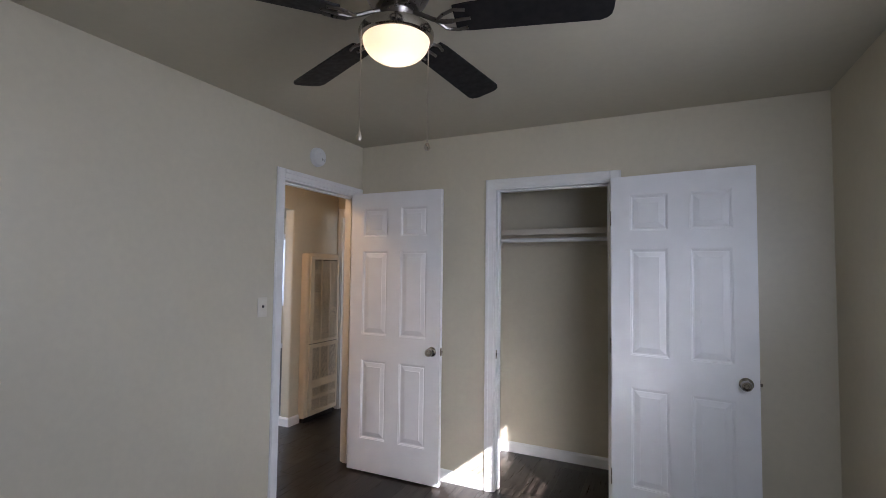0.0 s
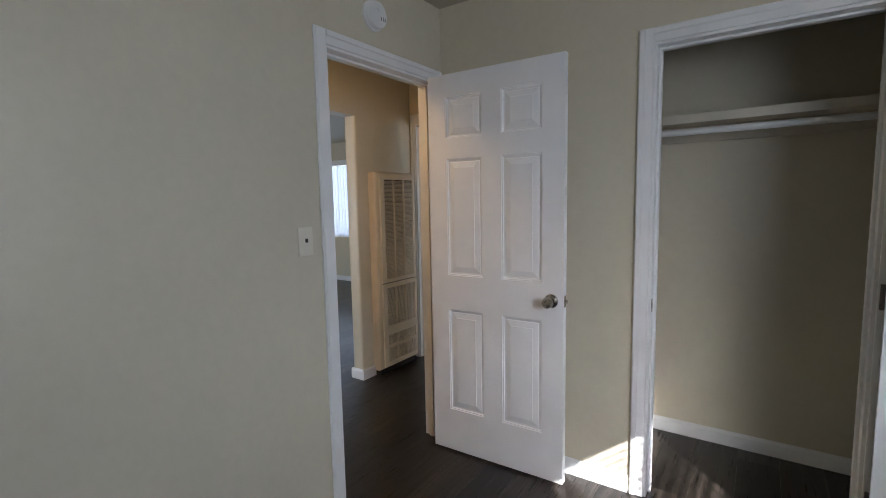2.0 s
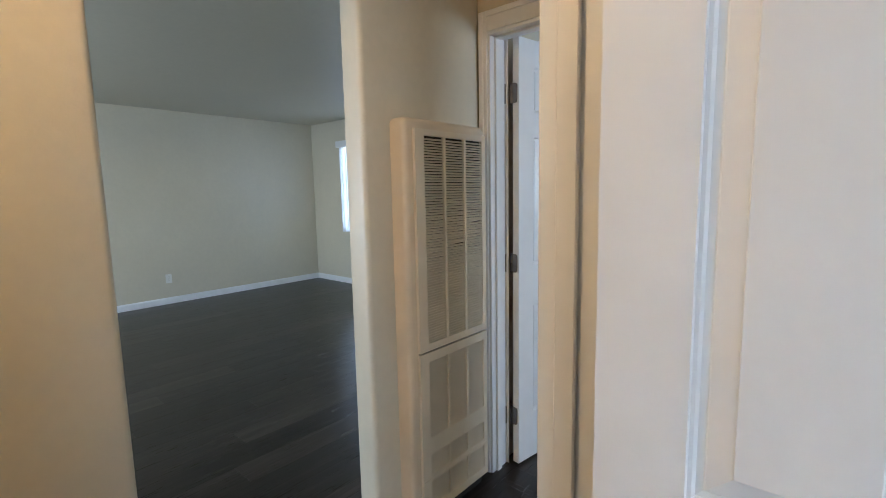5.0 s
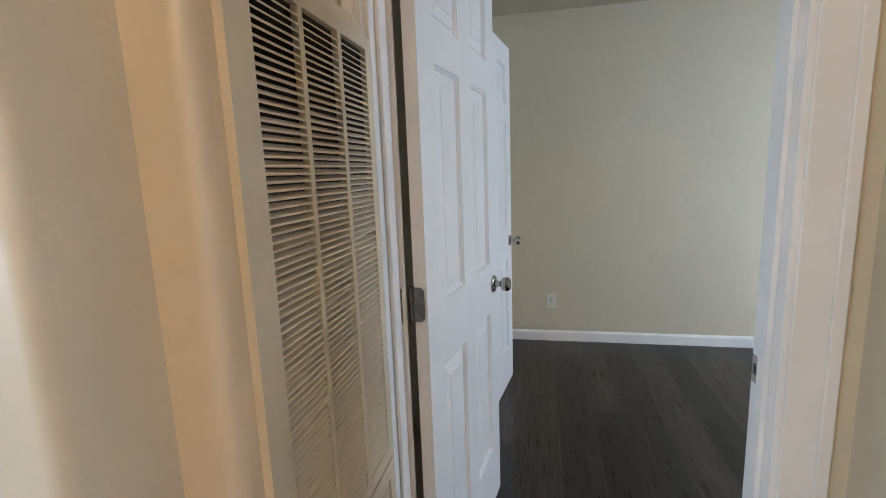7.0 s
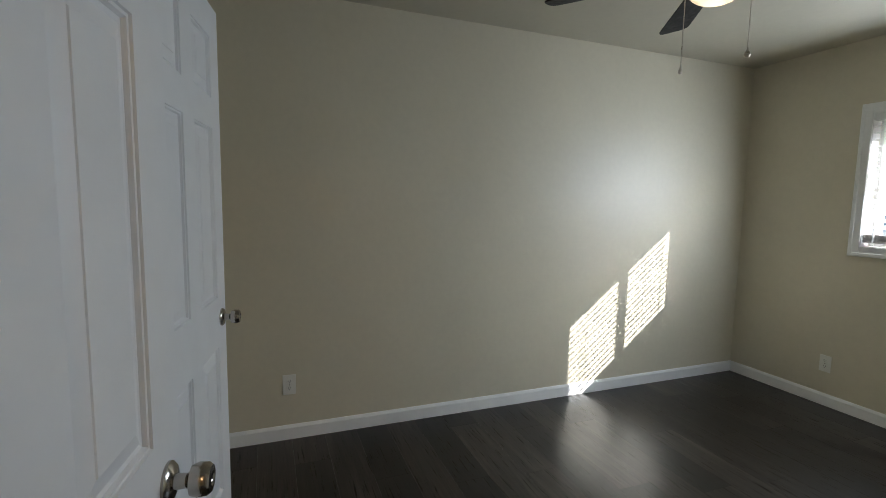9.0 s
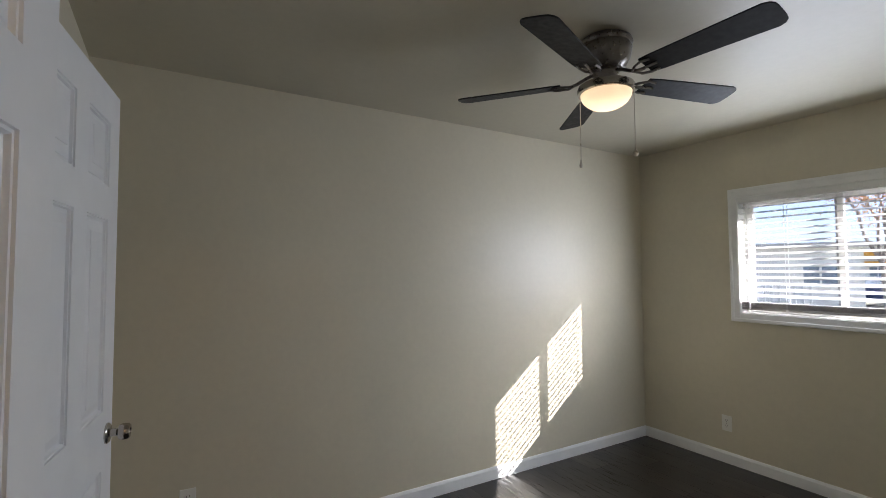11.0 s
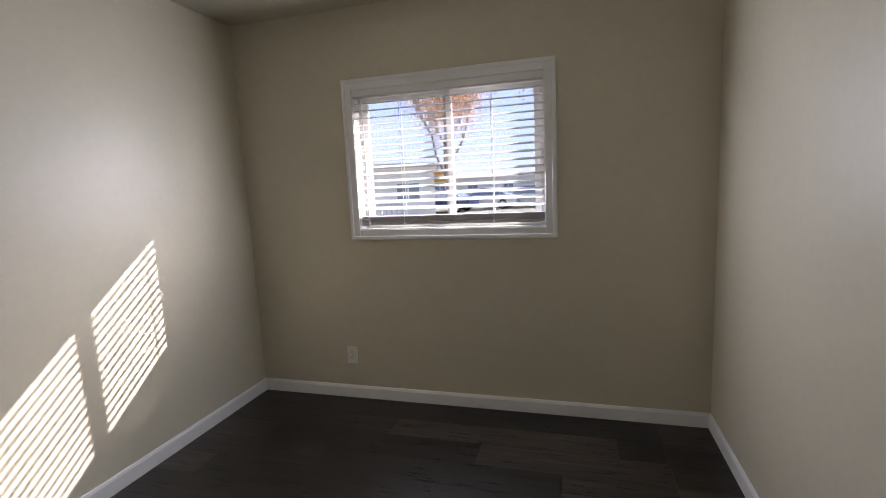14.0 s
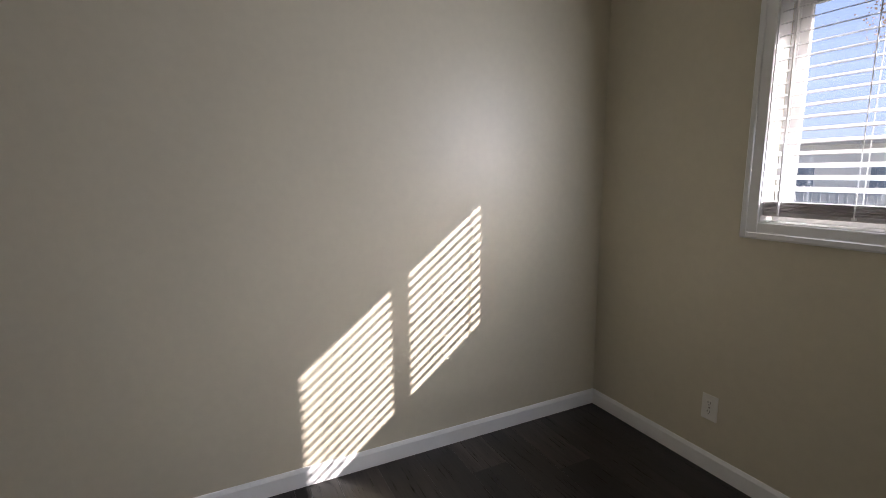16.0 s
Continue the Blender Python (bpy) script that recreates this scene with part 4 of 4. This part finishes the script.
def house(m, w, d, h, roof, label, windows, band=None):
    """A low house front at y = 0 with gable or flat roof, windows and a door."""
    ho = thing("house", m, label, "house", "houses across the street")
    part("wall", box(B(), -w / 2, 0, 0, w / 2, d, h), SIDING, ho)
    bm = B()
    if roof:
        pts = [(-w / 2 - 0.4, -0.5, h), (w / 2 + 0.4, -0.5, h), (w / 2 + 0.4, d + 0.5, h), (-w / 2 - 0.4, d + 0.5, h), (-w / 2 - 0.4, d / 2, h + roof), (w / 2 + 0.4, d / 2, h + roof)]
        v = [bm.verts.new(p) for p in pts]
        for f in ((0, 1, 5, 4), (2, 3, 4, 5), (0, 4, 3), (1, 2, 5), (0, 3, 2, 1)):
            bm.faces.new([v[k] for k in f])
    else:
        box(bm, -w / 2 - 0.3, -0.4, h, w / 2 + 0.3, d + 0.3, h + 0.25)
    part("roof", bm, SHINGLE, ho)
    for k in range(windows):
        x = -w / 2 + w * (k + 0.5) / windows
        wi = part("window", box(B(), x - 0.75, -0.05, 0.95, x + 0.75, 0.02, 2.05), VINYL, ho)
        for s in (-0.36, 0.36):
            part("pane", box(B(), x + s - 0.31, -0.07, 1.03, x + s + 0.31, -0.049, 1.97), GLASS_DARK, wi)
    part("door", box(B(), w * 0.02 - 0.45, -0.04, 0, w * 0.02 + 0.45, 0.02, 2.05), GLASS_DARK, ho)
    if band:
        for z in (h - 1.0, h - 2.0):
            part("awning", box(B(), -w / 2, -0.6, z, w / 2, -0.01, z + 0.4), band, ho)
    return ho


house(pose(24.5, 15.5, G, 0, 0, -62), 13, 8, 2.9, 0, "pale flat-roofed bungalow with white-framed windows", 4)
house(pose(62, 26.0, G, 0, 0, -70), 16, 8, 4.2, 0, "long low building with orange awning bands", 5, ORANGE)
house(pose(66, 3.0, G, 0, 0, -88), 30, 8, 2.5, 0.8, "tan bungalow with a grey pitched roof", 6)


def car(m, paint, label):
    """A parked saloon: hull, glasshouse, wheels, lamps."""
    c = thing("car", m, label, "car", "parked cars")
    side = [(-2.2, 0.35), (-2.25, 0.75), (-2.05, 0.92), (-1.45, 0.98), (1.0, 0.95), (2.0, 0.80), (2.2, 0.60), (2.2, 0.35)]
    roofline = [(-1.60, 0.97), (-1.05, 1.40), (0.15, 1.44), (1.0, 0.96)]

    def extrude(line, half, inset):
        bm = B()
        a = [bm.verts.new((x, -half + (inset if z > 1.0 else 0), z)) for x, z in line]
        b = [bm.verts.new((x, half - (inset if z > 1.0 else 0), z)) for x, z in line]
        for i in range(len(line)):
            j = (i + 1) % len(line)
            bm.faces.new((a[i], a[j], b[j], b[i]))
        bm.faces.new(a[::-1])
        bm.faces.new(b)
        bmesh.ops.recalc_face_normals(bm, faces=bm.faces)
        return bm

    hull = extrude(side, 0.88, 0)
    bmesh.ops.bevel(hull, geom=list(hull.edges), offset=0.05, segments=2, affect="EDGES")
    part("body", hull, paint, c, "", True)
    part("windows", extrude(roofline, 0.80, 0.14), GLASS_DARK, c)
    part("roof", box(B(), -1.05, -0.64, 1.39, 0.15, 0.64, 1.46, 0.03, 2), paint, c)
    for x in (-1.4, 1.35):
        for y in (-0.80, 0.80):
            w = part("wheel", lathe(B(), [(0, -0.1), (0.30, -0.1), (0.33, -0.06), (0.33, 0.06), (0.30, 0.1), (0, 0.1)], 20, pose(x, y, 0.33, 90)), RUBBER, c, "", True)
            part("rim", lathe(B(), [(0, 0.115), (0.19, 0.11), (0.21, 0.09)], 16, pose(x, y, 0.33, 90 if y < 0 else -90)), NICKEL, w)
    for y in (-0.6, 0.6):
        part("headlight", box(B(), 2.10, y - 0.18, 0.62, 2.23, y + 0.18, 0.74, 0.03), VINYL, c)
    return c


car(pose(30, 10.0, G, 0, 0, 80), plain("dark_blue_car_paint", (0.03, 0.05, 0.12), 0.2), "dark blue parked saloon car in sunlight")
car(pose(33.5, 4.7, G, 0, 0, 84), plain("silver_car_paint", (0.45, 0.46, 0.48), 0.25, metal=0.6), "silver parked saloon car in sunlight")
car(pose(32.5, 7.6, G, 0, 0, 86), plain("white_car_paint", (0.62, 0.63, 0.65), 0.25), "white parked saloon car in sunlight")

bn = thing("refuse_bin", pose(19.5, 2.35, G) @ Matrix.Diagonal((1.3, 1.3, 1.3, 1)), "blue plastic refuse bin with a closed lid", "bin")
BLUE = plain("blue_plastic", (0.10, 0.30, 0.72), 0.5)
part("tub", box(B(), -0.45, -0.55, 0.08, 0.45, 0.55, 1.0, 0.05, 2), BLUE, bn)
part("lid", box(B(), -0.50, -0.60, 1.0, 0.48, 0.60, 1.08, 0.03, 2), BLUE, bn)
for y in (-0.45, 0.45):
    part("wheel", lathe(B(), [(0, -0.03), (0.1, -0.03), (0.1, 0.03), (0, 0.03)], 14, pose(0.35, y, 0.1, 90)), RUBBER, bn)

fence = thing("fence", pose(23.0, 6.0, G), "white painted picket fence beside the pale bungalow", "fence")
for z in (0.3, 0.85):
    part("rail", box(B(), -0.03, 4, z, 0.03, 16, z + 0.09), FENCE, fence)
bm = box(B(), -0.015, -0.055, 0, 0.015, 0.055, 1.15, 0.004)
mesh = None
for k in range(40):
    if mesh is None:
        ob = part("picket", bm, FENCE, fence)
        mesh = ob.data
    else:
        ob = new("picket", mesh)
        ob.parent = fence
    ob.location = (-0.045, 4.15 + k * 0.30, 0.03)


# ---- floor boards ----
slab = structure("floor", box(B(), LIV_W - 0.14, LIV_S - 0.11, -0.30, EAST, LIV_N + 0.14, -0.007), SLAB, "dark grey-brown vinyl plank floor with a satin sheen", "floor")
PW, PL = 0.182, 1.22


def boards(x0, y0, x1, y1):
    """The boards of one room, cut to its walls: (x, y, width, length)."""
    out = []
    i = math.floor(x0 / PW)
    while i * PW < x1:
        a, b = max(x0, i * PW), min(x1, (i + 1) * PW)
        off = (i * 0.437) % 1.0 * PL + (0.11 if i % 3 == 0 else 0)
        j = math.floor((y0 - off) / PL)
        while off + j * PL < y1:
            c, d = max(y0, off + j * PL), min(y1, off + (j + 1) * PL)
            if b - a > 0.004 and d - c > 0.004:
                out.append((a, c, b - a, d - c))
            j += 1
        i += 1
    return out


def plank_box(bm, x, y, w, l):
    g, e, z = 0.0002, 0.0007, -0.0065
    lo = [bm.verts.new((x + dx, y + dy, z)) for dx, dy in ((g, g), (w - g, g), (w - g, l - g), (g, l - g))]
    mid = [bm.verts.new((v.co.x, v.co.y, -0.0006)) for v in lo]
    hi = [bm.verts.new((x + dx, y + dy, 0.0)) for dx, dy in ((g + e, g + e), (w - g - e, g + e), (w - g - e, l - g - e), (g + e, l - g - e))]
    for a, b in ((lo, mid), (mid, hi)):
        for k in range(4):
            bm.faces.new((a[k], a[(k + 1) % 4], b[(k + 1) % 4], b[k]))
    bm.faces.new(hi)


near = []
for q in ((0.0, -2.4, EAST, 0.0), (CLOSET_W, 0.10, CLOSET_E, CLOSET_BACK), (CLO_A[0] + 0.018, 0.0, CLO_A[1] - 0.018, 0.10), (JOG, B_SOUTH, EAST, HALL_N + 0.11), (B_WEST, HALL_N + 0.11, EAST, B_NORTH),
          (HALL_W, HOP[0], -0.11, 0.0), (HALL_W, 0.0, HALL_E, HALL_N), (-0.11, DOOR_A[0] + 0.018, 0.0, DOOR_A[1] - 0.018), (B_DOOR[0] + 0.018, HALL_N, B_DOOR[1] - 0.018, HALL_N + 0.11)):
    near += boards(*q)
shared = {}
for x, y, w, l in near:
    key = (round(w, 4), round(l, 4))
    if key not in shared:
        bm = B()
        plank_box(bm, 0, 0, w, l)
        mesh = bpy.data.meshes.new("plank")
        bm.to_mesh(mesh)
        bm.free()
        mesh.materials.append(PLANK)
        shared[key] = mesh
    ob = new("plank", shared[key])
    ob.parent = slab
    ob.location = (x, y, 0)
bm = B()
for q in ((0.0, A_SOUTH, EAST, -2.4), (HALL_W, HALL_S, -0.11, HOP[0]), (-1.13, HOP[0], HALL_W, HOP[1]), (LIV_W, LIV_S, -1.13, LIV_N), (-1.60, HALL_N + 0.11, B_WEST, 2.40)):
    for b in boards(*q):
        plank_box(bm, *b)
tagged(part("far_planks", bm, PLANK, slab), kind="stuff")
